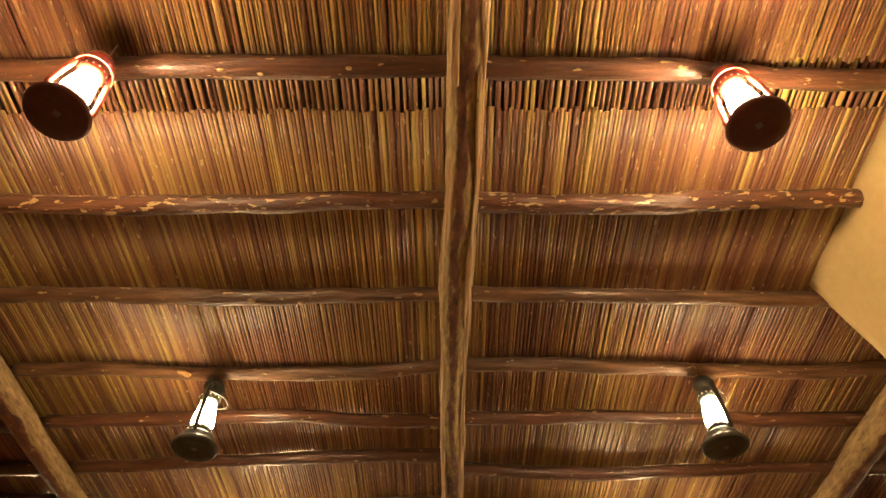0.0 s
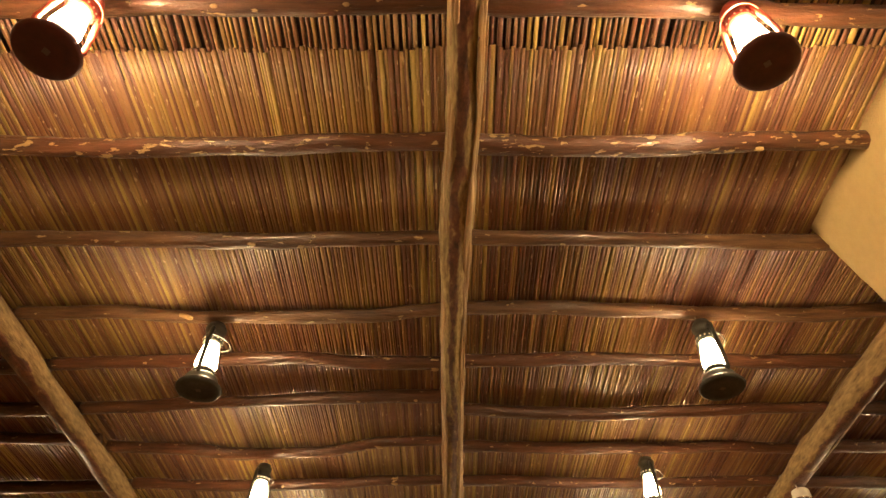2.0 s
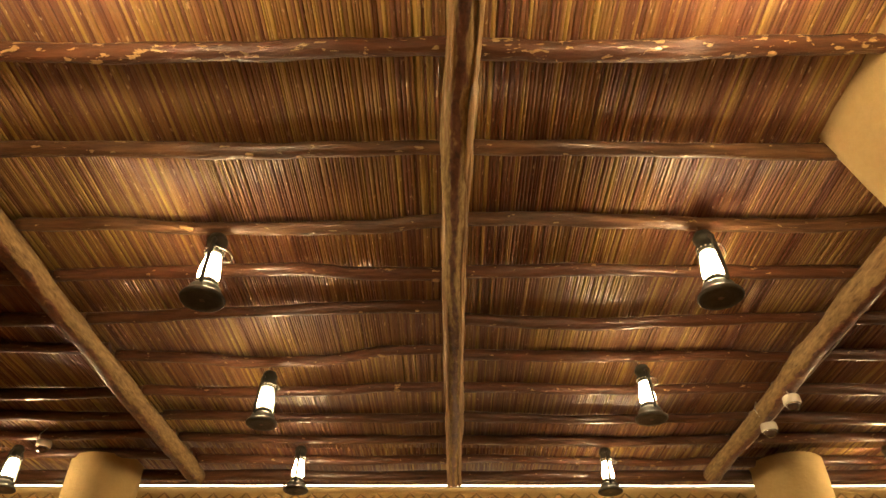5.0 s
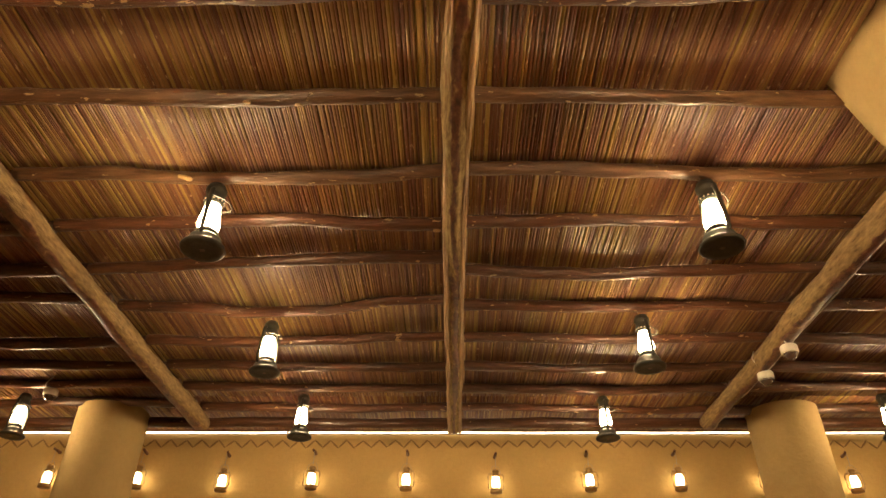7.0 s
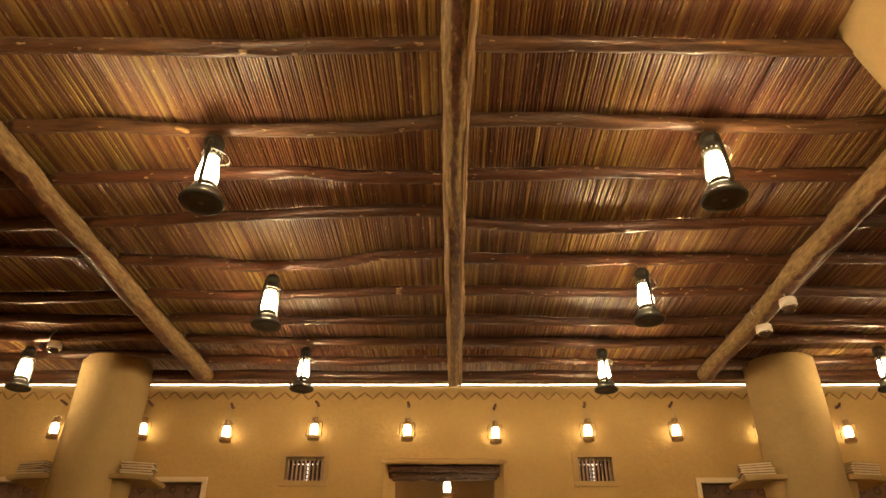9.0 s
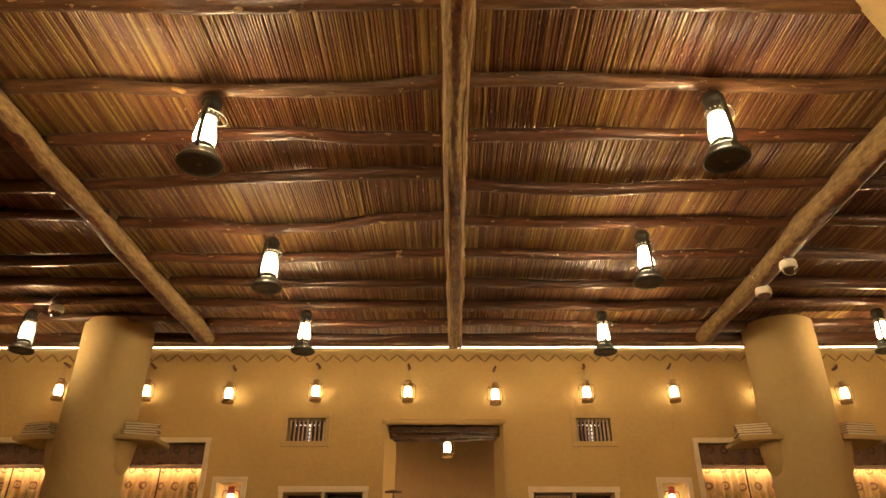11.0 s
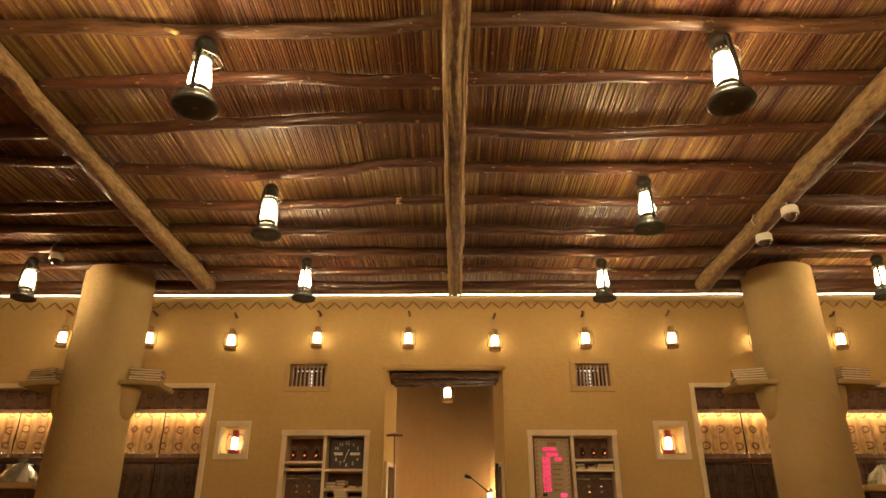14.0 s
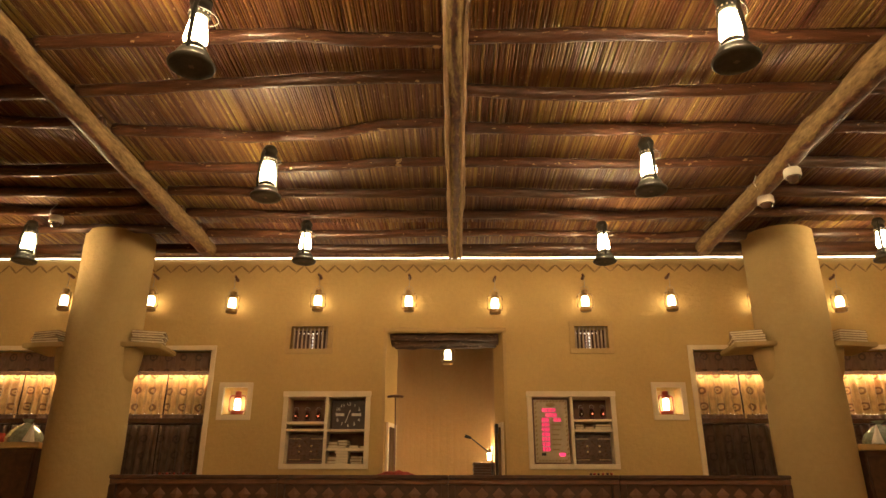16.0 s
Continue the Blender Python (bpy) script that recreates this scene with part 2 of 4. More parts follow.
RED_LED = glowing("red_led_digits", (1.0, 0.055, 0.16), 1.3, (0.15, 0.01, 0.02))
VENT_DEPTH = plain("dim_vent_depth", (0.1, 0.045, 0.03), 0.6)
BAR = plain("painted_bar", (0.5, 0.36, 0.24), 0.5)
FAR_LIGHT = glowing("lit_room_beyond", (1.0, 0.9, 0.75), 0.9)
RED_FLAME = glowing("red_lamp_flame", (1.0, 0.12, 0.05), 4.0)
DIAL_WHITE = plain("dial_white", (0.7, 0.65, 0.55), 0.5)
BOARD_FACE = plain("cream_printed_board", (0.48, 0.37, 0.22), 0.5, 0.0, 0.1, 40)
GOLD_INK = plain("gold_ink", (0.3, 0.2, 0.07), 0.5)
CELLOPHANE = plain("clear_film", (0.26, 0.29, 0.22), 0.12, 0.0, 0.3, 30, 0.5)

# ---- mesh helpers ----
def part(name, bm, material, parent=None, label="", smooth=False):
    me = bpy.data.meshes.new(name)
    bm.normal_update()
    bm.to_mesh(me)
    bm.free()
    me.materials.append(material)
    if smooth:
        me.shade_smooth()
    ob = new(name, me)
    ob.parent = parent
    return tagged(ob, label)


def thing(name, at, label, category, group="", kind=""):
    ob = new(name)
    ob.empty_display_size = 0.1
    ob.location = at
    return tagged(ob, label, category, group, kind)


def box(bm, x0, x1, y0, y1, z0, z1, bevel=0.0):
    vs = [bm.verts.new(p) for p in ((x0, y0, z0), (x1, y0, z0), (x1, y1, z0), (x0, y1, z0), (x0, y0, z1), (x1, y0, z1), (x1, y1, z1), (x0, y1, z1))]
    fs = [bm.faces.new([vs[i] for i in q]) for q in ((3, 2, 1, 0), (4, 5, 6, 7), (0, 1, 5, 4), (1, 2, 6, 5), (2, 3, 7, 6), (3, 0, 4, 7))]
    if bevel:
        edges = list({e for f in fs for e in f.edges})
        bmesh.ops.bevel(bm, geom=edges, offset=bevel, segments=2, affect="EDGES", profile=0.5)
    return bm


def boxed(*a, **k):
    return box(bmesh.new(), *a, **k)


def lathe(profile, n=24, bm=None, m=None):
    """Turn (radius, height) pairs about z; a radius of 0 closes the end."""
    bm = bm or bmesh.new()
    m = m or Matrix()
    rings = []
    for r, z in profile:
        if r == 0:
            rings.append([bm.verts.new(m @ Vector((0, 0, z)))])
        else:
            rings.append([bm.verts.new(m @ Vector((r * math.cos(a * math.tau / n), r * math.sin(a * math.tau / n), z))) for a in range(n)])
    for p, q in zip(rings, rings[1:]):
        for i in range(n):
            j = (i + 1) % n
            if len(p) == 1:
                bm.faces.new((p[0], q[j], q[i]))
            elif len(q) == 1:
                bm.faces.new((p[i], p[j], q[0]))
            else:
                bm.faces.new((p[i], p[j], q[j], q[i]))
    bmesh.ops.recalc_face_normals(bm, faces=bm.faces)
    return bm


def tube(points, radius, n=8, bm=None, wobble=0.0, seed=0.0, flat=1.0):
    """A closed tube along points; radius a number or one for each point."""
    bm = bm or bmesh.new()
    pts = [Vector(p) for p in points]
    rad = radius if isinstance(radius, (list, tuple)) else [radius] * len(pts)
    rings = []
    for k, p in enumerate(pts):
        d = (pts[min(k + 1, len(pts) - 1)] - pts[max(k - 1, 0)]).normalized()
        side = d.cross(Vector((0, 0, 1)))
        side = side.normalized() if side.length > 0.05 else Vector((1, 0, 0))
        up = side.cross(d)
        ring = []
        for i in range(n):
            a = i * math.tau / n
            r = rad[k]
            if wobble:
                r *= 1 + wobble * noise.noise((p.x * 2.2 + math.cos(a) * 0.8 + seed, p.y * 2.2 + math.sin(a) * 0.8, seed * 1.7))
                r *= 1 + 0.5 * wobble * noise.noise((p.x * 11 + math.cos(a) * 1.6, p.y * 11 + math.sin(a) * 1.6, seed))
            ring.append(bm.verts.new(p + side * math.cos(a) * r + up * math.sin(a) * r * flat))
        rings.append(ring)
    for p, q in zip(rings, rings[1:]):
        for i in range(n):
            j = (i + 1) % n
            bm.faces.new((p[i], p[j], q[j], q[i]))
    bm.faces.new(rings[0][::-1])
    bm.faces.new(rings[-1])
    bmesh.ops.recalc_face_normals(bm, faces=bm.faces)
    return bm


# ---- the room ----
ROOF = 3.45
WALL = 6.5
LEFT, RIGHT, BACK = -6.4, 6.4, -5.0
WIN_L, WIN_R = (-5.1, -2.275), (2.312, 5.2)
WIN_Z = (0.95, 2.485)
NICHE = (-0.6, 0.515, 2.665)
INNER = (-0.515, 0.44)
SHELF_L, SHELF_R = (-1.517, -0.757), (0.747, 1.513)
SHELF_Z = (1.424, 2.072)
VENT_L, VENT_R = (-1.523, -1.169), (1.206, 1.524)
VENT_Z = (2.5, 2.716)
CUBBY_L, CUBBY_R = (-2.116, -1.888), (1.93, 2.16)
CUBBY_Z = (1.877, 2.132)


def pierced_wall(name, x0, x1, z0, z1, y0, y1, holes, material):
    """A wall in the xz plane with rectangular openings right through."""
    xs = sorted({x0, x1, *(h[i] for h in holes for i in (0, 1))})
    zs = sorted({z0, z1, *(h[i] for h in holes for i in (2, 3))})
    solid = {}
    for i in range(len(xs) - 1):
        for k in range(len(zs) - 1):
            cx, cz = (xs[i] + xs[i + 1]) / 2, (zs[k] + zs[k + 1]) / 2
            solid[i, k] = not any(h[0] < cx < h[1] and h[2] < cz < h[3] for h in holes)
    bm = bmesh.new()
    cache = {}

    def v(i, k, y):
        if (i, k, y) not in cache:
            cache[i, k, y] = bm.verts.new((xs[i], y, zs[k]))
        return cache[i, k, y]

    for (i, k), full in solid.items():
        if not full:
            continue
        bm.faces.new((v(i, k, y0), v(i + 1, k, y0), v(i + 1, k + 1, y0), v(i, k + 1, y0)))
        bm.faces.new((v(i, k, y1), v(i, k + 1, y1), v(i + 1, k + 1, y1), v(i + 1, k, y1)))
        if not solid.get((i - 1, k)):
            bm.faces.new((v(i, k, y0), v(i, k + 1, y0), v(i, k + 1, y1), v(i, k, y1)))
        if not solid.get((i + 1, k)):
            bm.faces.new((v(i + 1, k, y0), v(i + 1, k, y1), v(i + 1, k + 1, y1), v(i + 1, k + 1, y0)))
        if not solid.get((i, k - 1)):
            bm.faces.new((v(i, k, y0), v(i, k, y1), v(i + 1, k, y1), v(i + 1, k, y0)))
        if not solid.get((i, k + 1)):
            bm.faces.new((v(i, k + 1, y0), v(i + 1, k + 1, y0), v(i + 1, k + 1, y1), v(i, k + 1, y1)))
    bmesh.ops.recalc_face_normals(bm, faces=bm.faces)
    return part(name, bm, material)


holes = [(*WIN_L, *WIN_Z), (*WIN_R, *WIN_Z), (NICHE[0], NICHE[1], 0.0, NICHE[2]), (*SHELF_L, *SHELF_Z), (*SHELF_R, *SHELF_Z),
         (*VENT_L, *VENT_Z), (*VENT_R, *VENT_Z), (*CUBBY_L, *CUBBY_Z), (*CUBBY_R, *CUBBY_Z)]
north = pierced_wall("wall_north", LEFT, RIGHT, 0.0, 3.405, WALL, WALL + 0.32, holes, MUD)
tagged(north, "ochre mud-plastered end wall with niche and recesses", "wall", kind="structure")
for name, a in (("wall_west", (LEFT - 0.3, LEFT, BACK, WALL + 0.32, 0, 3.62)), ("wall_east", (RIGHT, RIGHT + 0.3, BACK, WALL + 0.32, 0, 3.62)),
                ("wall_south", (LEFT - 0.3, RIGHT + 0.3, BACK - 0.3, BACK, 0, 3.62)), ("wall_outer", (LEFT - 0.3, RIGHT + 0.3, 8.2, 8.4, 0, 3.62))):
    tagged(part(name, boxed(*a), MUD), "plain ochre mud-plastered wall", "wall", kind="structure")
# floor out of view; its carpet colour is raised to bounce light upwards
tagged(part("floor", boxed(LEFT - 0.3, RIGHT + 0.3, BACK - 0.3, 8.4, -0.1, 0.0), BOUNCE_CARPET), "unseen carpeted prayer hall floor, coloured pale to bounce light", "floor", kind="structure")
tagged(part("roof", boxed(LEFT - 0.3, RIGHT + 0.3, BACK - 0.3, 8.4, 3.62, 3.7), DARK_BOARD), "dark boards above the reed ceiling", "roof", kind="structure")

# dark backing behind the recesses
for name, (xa, xb), (za, zb), depth in (("recess_back", WIN_L, WIN_Z, 0.45), ("recess_back", WIN_R, WIN_Z, 0.45), ("recess_back", VENT_L, VENT_Z, 0.5), ("recess_back", VENT_R, VENT_Z, 0.5)):
    tagged(part(name, boxed(xa - 0.1, xb + 0.1, WALL + depth, WALL + depth + 0.05, za - 0.1, zb + 0.1), DARK_BOARD), "dark backing behind a wall opening", "wall", kind="structure")

# the alcove behind the wide opening
bm = bmesh.new()
ring = [(INNER[0], WALL + 0.32), (INNER[0] - 0.015, WALL + 0.75)]
ring += [(-0.0375 - 0.49 * math.cos(a), WALL + 0.75 + 0.62 * math.sin(a)) for a in [math.pi * k / 20 for k in range(1, 20)]]
ring += [(INNER[1] + 0.015, WALL + 0.75), (INNER[1], WALL + 0.32)]
lo, hi = [bm.verts.new((x, y, 0)) for x, y in ring], [bm.verts.new((x, y, 3.1)) for x, y in ring]
for i in range(len(ring) - 1):
    bm.faces.new((lo[i], lo[i + 1], hi[i + 1], hi[i]))
bm.faces.new(hi)
bmesh.ops.solidify(bm, geom=bm.faces[:], thickness=-0.06)
tagged(part("wall_alcove", bm, MUD_ALCOVE), "curved ochre plaster alcove wall", "wall", kind="structure")

# zigzag mud bead along the wall's top; its dark colour paints the relief's shadow
bm = bmesh.new()
pitch, n = 0.157, int((RIGHT - LEFT) / 0.157)
for k in range(2 * n):
    xa, xb = LEFT + k * pitch / 2, LEFT + (k + 1) * pitch / 2
    za, zb = (3.275, 3.35) if k % 2 == 0 else (3.35, 3.275)
    za, zb = za + random.uniform(-0.008, 0.008), zb + random.uniform(-0.008, 0.008)
    pts = [(xa + (xb - xa) * i / 4, WALL + 0.002, za + (zb - za) * i / 4 + 0.004 * noise.noise((k, i, 3.0))) for i in range(5)]
    tube(pts, [0.003, 0.008, 0.01, 0.009, 0.006], 6, bm)
tagged(part("trim", bm, ZIGZAG_SHADOW), "zigzag mud bead along the wall top, coloured brown as its shadow lines", "trim", kind="structure")

# ceiling of reeds, all in one mesh
def reed_ceiling():
    rng = np.random.RandomState(4)
    verts, faces = [], []

    def reed(x, ya, yb, z, r, n):
        base = len(verts)
        lift = rng.uniform(0.0005, 0.003)
        ph, amp, slope = rng.uniform(0, 6.3), rng.uniform(0.001, 0.004), rng.uniform(-0.0016, 0.0016)
        for k in range(n + 1):
            y = ya + (yb - ya) * k / n
            cx = x + amp * math.sin(y * 1.9 + ph) + slope * (y - ya)
            rr = r * (1 - 0.25 * k / n)
            dz = lift * math.sin(y * 2.7 + 2.1 * ph)
            for i in range(6):
                a = math.pi * (0.92 + 1.16 * i / 5)
                verts.append((cx + rr * math.cos(a), y, z + dz + 0.8 * (r + rr * math.sin(a))))
        for k in range(n):
            for i in range(5):
                a = base + k * 6 + i
                faces.append((a, a + 1, a + 7, a + 6))
        faces.append(tuple(base + i for i in range(5, -1, -1)))
        faces.append(tuple(base + n * 6 + i for i in range(6)))

    def field(ya, yb, z, seam_a=0.012, seam_b=0.012, spread=0.76, n=8, x0=LEFT, x1=RIGHT):
        x = x0
        while x < x1:
            r = rng.uniform(0.0058, 0.0105) * (1.3 if rng.rand() < 0.12 else 1)
            x += r
            reed(x, ya + rng.uniform(-1, 1) * seam_a, yb + rng.uniform(-1, 1) * seam_b, ROOF + z + rng.uniform(0, 0.006), r, n)
            x += r * spread * rng.uniform(0.8, 1.2)

    field(1.165, 5.66, 0.0)
    field(5.63, 7.1, 0.012, n=3)
    field(-1.6, 0.97, 0.004, n=5, seam_b=0.015)
    field(BACK, -1.55, 0.008, n=3)
    field(0.9, 1.55, 0.016, spread=1.75, n=2)
    field(1.3, 7.1, 0.014, n=4)
    field(-1.7, 0.97, 0.014, n=3, seam_b=0.015)
    me = bpy.data.meshes.new("ceiling")
    me.from_pydata(verts, [], faces)
    me.materials.append(REED)
    me.shade_smooth()
    return new("ceiling", me)


tagged(reed_ceiling(), "ceiling of varnished brown and golden reeds", "ceiling", kind="structure")

# ---- poles and beams ----
CENTRE = []


def log(name, a, b, radius, material, label, group, bends=(), seed=0.0, sides=14, steps=60, wobble=0.2, flat=1.0, squash=0.0):
    """A log from a to b; bends are sideways offsets at even stations between the ends."""
    a, b = Vector(a), Vector(b)
    mid = (a + b) / 2
    d = (b - a).normalized()
    side = Vector((-d.y, d.x, 0))
    st = [0.0, *bends, 0.0]
    pts, rad = [], []
    for k in range(steps + 1):
        f = k / steps
        s = f * (len(st) - 1)
        i = min(int(s), len(st) - 2)
        w = s - i
        w = w * w * (3 - 2 * w)
        off = st[i] * (1 - w) + st[i + 1] * w + 0.007 * noise.noise((f * 14, seed, 8.8)) + 0.005 * noise.noise((f * 5, seed, 3.1))
        drop = 0.012 * noise.noise((f * 3.5, seed, 9.7))
        pts.append(a.lerp(b, f) - mid + side * off + Vector((0, 0, drop)))
        rad.append(radius * (1 + 0.14 * noise.noise((f * 4, seed, 5.5)) + 0.1 * (0.5 - f)))
    bm = tube(pts, rad, sides, wobble=wobble, seed=seed, flat=flat)
    ob = part(name, bm, material, smooth=True)
    ob.location = mid
    CENTRE[:] = [p + mid for p in pts]
    return tagged(ob, label, "beam", group)


POLE_Z = 3.41
KNOTS = [(-1.335, 2.62, 0.030), (-0.05, 3.066, 0.022), (1.044, 3.585, 0.017), (-0.44, 3.94, 0.024), (-0.49, 3.95, 0.016), (-0.365, 4.44, 0.02), (1.75, 5.43, 0.022), (1.8, 5.88, 0.022), (-0.97, 3.43, 0.014), (-0.51, 3.40, 0.011), (-0.18, 3.39, 0.011), (2.28, 4.0, 0.020), (1.15, 5.84, 0.017), (0.47, 5.81, 0.012), (-0.76, 0.95, 0.012), (-0.33, 0.95, 0.011), (-0.87, 2.11, 0.016), (-0.64, 2.11, 0.018), (1.29, 1.56, 0.018)]
# for each pole, its y at six even stations from beam to beam: west bay, then east bay
WEST = [
    (0.973, 0.973, 0.967, 0.961, 0.959, 0.959),
    (1.554, 1.562, 1.574, 1.573, 1.555, 1.549),
    (2.086, 2.09, 2.097, 2.111, 2.102, 2.084),
    (2.621, 2.605, 2.65, 2.658, 2.652, 2.59),
    (3.056, 3.043, 3.027, 3.007, 3.051, 3.066),
    (3.502, 3.483, 3.45, 3.419, 3.399, 3.39),
    (3.954, 3.996, 4.063, 4.051, 3.928, 3.902),
    (4.469, 4.509, 4.519, 4.501, 4.442, 4.423),
    (4.891, 4.918, 4.956, 4.973, 4.959, 4.948),
    (5.302, 5.331, 5.362, 5.386, 5.373, 5.365),
    (5.783, 5.805, 5.832, 5.839, 5.813, 5.792),
]
EAST = [
    (0.967, 0.972, 0.979, 1.006, 1.024, 1.024),
    (1.565, 1.581, 1.582, 1.565, 1.559, 1.552),
    (2.092, 2.093, 2.109, 2.128, 2.134, 2.134),
    (2.583, 2.586, 2.614, 2.637, 2.646, 2.609),
    (3.031, 3.029, 3.03, 3.038, 3.059, 3.053),
    (3.517, 3.571, 3.587, 3.562, 3.541, 3.524),
    (3.967, 3.984, 4.005, 4.002, 3.978, 4.003),
    (4.442, 4.459, 4.485, 4.499, 4.458, 4.449),
    (4.918, 4.952, 4.986, 4.986, 4.968, 4.923),
    (5.378, 5.383, 5.391, 5.424, 5.395, 5.357),
    (5.799, 5.813, 5.836, 5.867, 5.891, 5.855),
]
LOOKS = [JOIST, PEELED, JOIST_PALE, JOIST_PALE, JOIST, JOIST_DARK, JOIST, JOIST, JOIST_DARK, JOIST_DARK, JOIST, JOIST]
POLE_LABEL = {PEELED: "reddish-brown varnished ceiling pole with peeled pale patches", JOIST: "crooked reddish-brown varnished ceiling pole with pale scars", JOIST_PALE: "crooked greyish-brown varnished ceiling pole with knots",
              JOIST_DARK: "dark brown varnished ceiling pole with few pale knots"}
for k, (west, east) in enumerate(zip(WEST, EAST)):
    look_w = LOOKS[k]
    look_e = JOIST if look_w is JOIST_DARK and k == 5 else look_w
    r = 0.042 if k < 2 else 0.037
    for (ys, xa, xb, m) in ((west, -2.2, 0.06, look_w), (east, 0.1, 1.8 if k < 2 else 2.33, look_e)):
        bends = [ys[i] - (ys[0] + (ys[5] - ys[0]) * i / 5) for i in (1, 2, 3, 4)]
        log("ceiling_pole", (xa, ys[0], POLE_Z), (xb, ys[5], POLE_Z), r, m, POLE_LABEL[m], "ceiling poles", bends, seed=k * 2.3 + xa)
    for xa, xb, y in ((LEFT, -2.23, west[0] + random.uniform(-0.03, 0.03)), (2.36, RIGHT, east[5] + random.uniform(-0.03, 0.03))):
        if k < 3 and xa > 0:
            continue
        m = JOIST_DARK if k % 3 else JOIST
        log("ceiling_pole", (xa, y, POLE_Z), (xb, y + random.uniform(-0.06, 0.06), POLE_Z), 0.042, m, POLE_LABEL[m], "ceiling poles",
            [random.uniform(-0.05, 0.05) for _ in range(3)], seed=k * 3.1 + xa)
for k in range(10):
    y = 0.42 - 0.52 * k
    log("ceiling_pole", (LEFT, y, POLE_Z), (0.06, y + 0.03, POLE_Z), 0.043, JOIST, POLE_LABEL[JOIST], "ceiling poles", [0.03, -0.02], seed=k + 50.0)
    log("ceiling_pole", (0.1, y, POLE_Z), (RIGHT, y - 0.02, POLE_Z), 0.043, JOIST, POLE_LABEL[JOIST], "ceiling poles", [0.03, -0.02], seed=k + 70.0)

def knot(x, y, size):
    """A pale sawn branch stub on the underside of the pole nearest to it."""
    near = min((o for o in scene.objects if o.name.startswith("ceiling_pole")), key=lambda o: min((o.location + v.co - Vector((x, y, 3.4))).length for v in o.data.vertices))
    v = min(near.data.vertices, key=lambda v: (near.location + v.co - Vector((x, y, 3.36))).length)
    m = pose(*v.co, 0, 12, 0) @ Matrix.Diagonal((1.5, 0.8, 1, 1))
    part("branch_scar", lathe([(0, -0.0015), (size * 0.6, -0.002), (size * 0.85, 0.002), (size, 0.01), (0, 0.01)], 14, m=m), SCAR, near, "pale oval branch scar", True)


for x, y, size in KNOTS:
    knot(x, y, size)

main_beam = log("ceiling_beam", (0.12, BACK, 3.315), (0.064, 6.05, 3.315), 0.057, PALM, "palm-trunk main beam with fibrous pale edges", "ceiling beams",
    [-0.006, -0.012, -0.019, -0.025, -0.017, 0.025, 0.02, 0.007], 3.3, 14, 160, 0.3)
# fibre ridges along both edges of the main beam, then loose strands
line = list(CENTRE)
for s in (-1, 1):
    for k in range(2):
        pts = []
        for i in range(50, len(line), 1):
            p = line[i]
            pts.append(Vector((p.x + s * (0.052 - 0.009 * k + 0.007 * noise.noise((p.y * 2.6, k, s)) + 0.003 * noise.noise((p.y * 13, k, s))), p.y,
                               p.z - 0.034 - 0.012 * k + 0.01 * noise.noise((p.y * 3.1, k * 2.0, s + 4)))) - main_beam.location)
        rr = [0.012 - 0.002 * k + 0.004 * noise.noise((i * 0.35, k, s + 1.5)) for i in range(len(pts))]
        part("fibre_ridge", tube(pts, rr, 8, wobble=0.5, seed=k + s), FIBRE, main_beam, "pale fibrous edge", True)
    for k in range(22):
        first = 60 + random.randint(0, 8) + int(k * 4.0)
        pts = []
        for i in range(first, min(first + random.randint(6, 13), len(line))):
            p = line[i]
            pts.append(Vector((p.x + s * (0.05 + 0.012 * noise.noise((p.y * 3, k, s))), p.y, p.z - 0.015 + 0.03 * noise.noise((p.y * 2.5, k * 2.0, s + 4)))) - main_beam.location)
        if len(pts) > 4:
            rr = [0.003] + [0.007 + 0.003 * noise.noise((i * 0.8, k, 1.5)) for i in range(len(pts) - 2)] + [0.002]
            part("fibre_strand", tube(pts, rr, 6, wobble=0.4, seed=k), FIBRE, main_beam, smooth=True)
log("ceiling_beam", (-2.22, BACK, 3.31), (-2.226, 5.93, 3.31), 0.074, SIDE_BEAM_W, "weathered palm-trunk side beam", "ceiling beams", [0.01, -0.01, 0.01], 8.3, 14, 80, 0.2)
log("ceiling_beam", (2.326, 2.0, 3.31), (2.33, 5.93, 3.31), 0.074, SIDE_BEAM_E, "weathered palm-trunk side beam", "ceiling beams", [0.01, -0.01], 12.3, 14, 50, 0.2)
log("ceiling_beam", (LEFT, 6.02, 3.352), (RIGHT, 6.03, 3.352), 0.05, JOIST_DARK, "dark cross girder pole over the columns", "ceiling beams", [0.01, -0.01, 0.015, 0.0, 0.01], 19.3, 12, 60, 0.25)
log("ceiling_beam", (LEFT, 6.41, 3.5), (RIGHT, 6.41, 3.5), 0.04, JOIST_DARK, "dark pole above the wall top", "ceiling beams", [0.01, -0.01, 0.01], 15.3, 10, 50, 0.2)

for x, ya, yb in ((-2.285, 1.2, 4.9), (2.42, 2.2, 5.3)):
    ob = thing("cable", (x, ya, 3.29), "thin pale electric cable along a ceiling beam", "cable", "beam cables")
    part("cable_line", tube([(0.012 * noise.noise((k * 0.6, x, 1)), (yb - ya) * k / 24, 0.012 * noise.noise((k * 0.5, x, 6))) for k in range(25)], 0.0045, 6), WHITE_PLASTIC, ob, smooth=True)

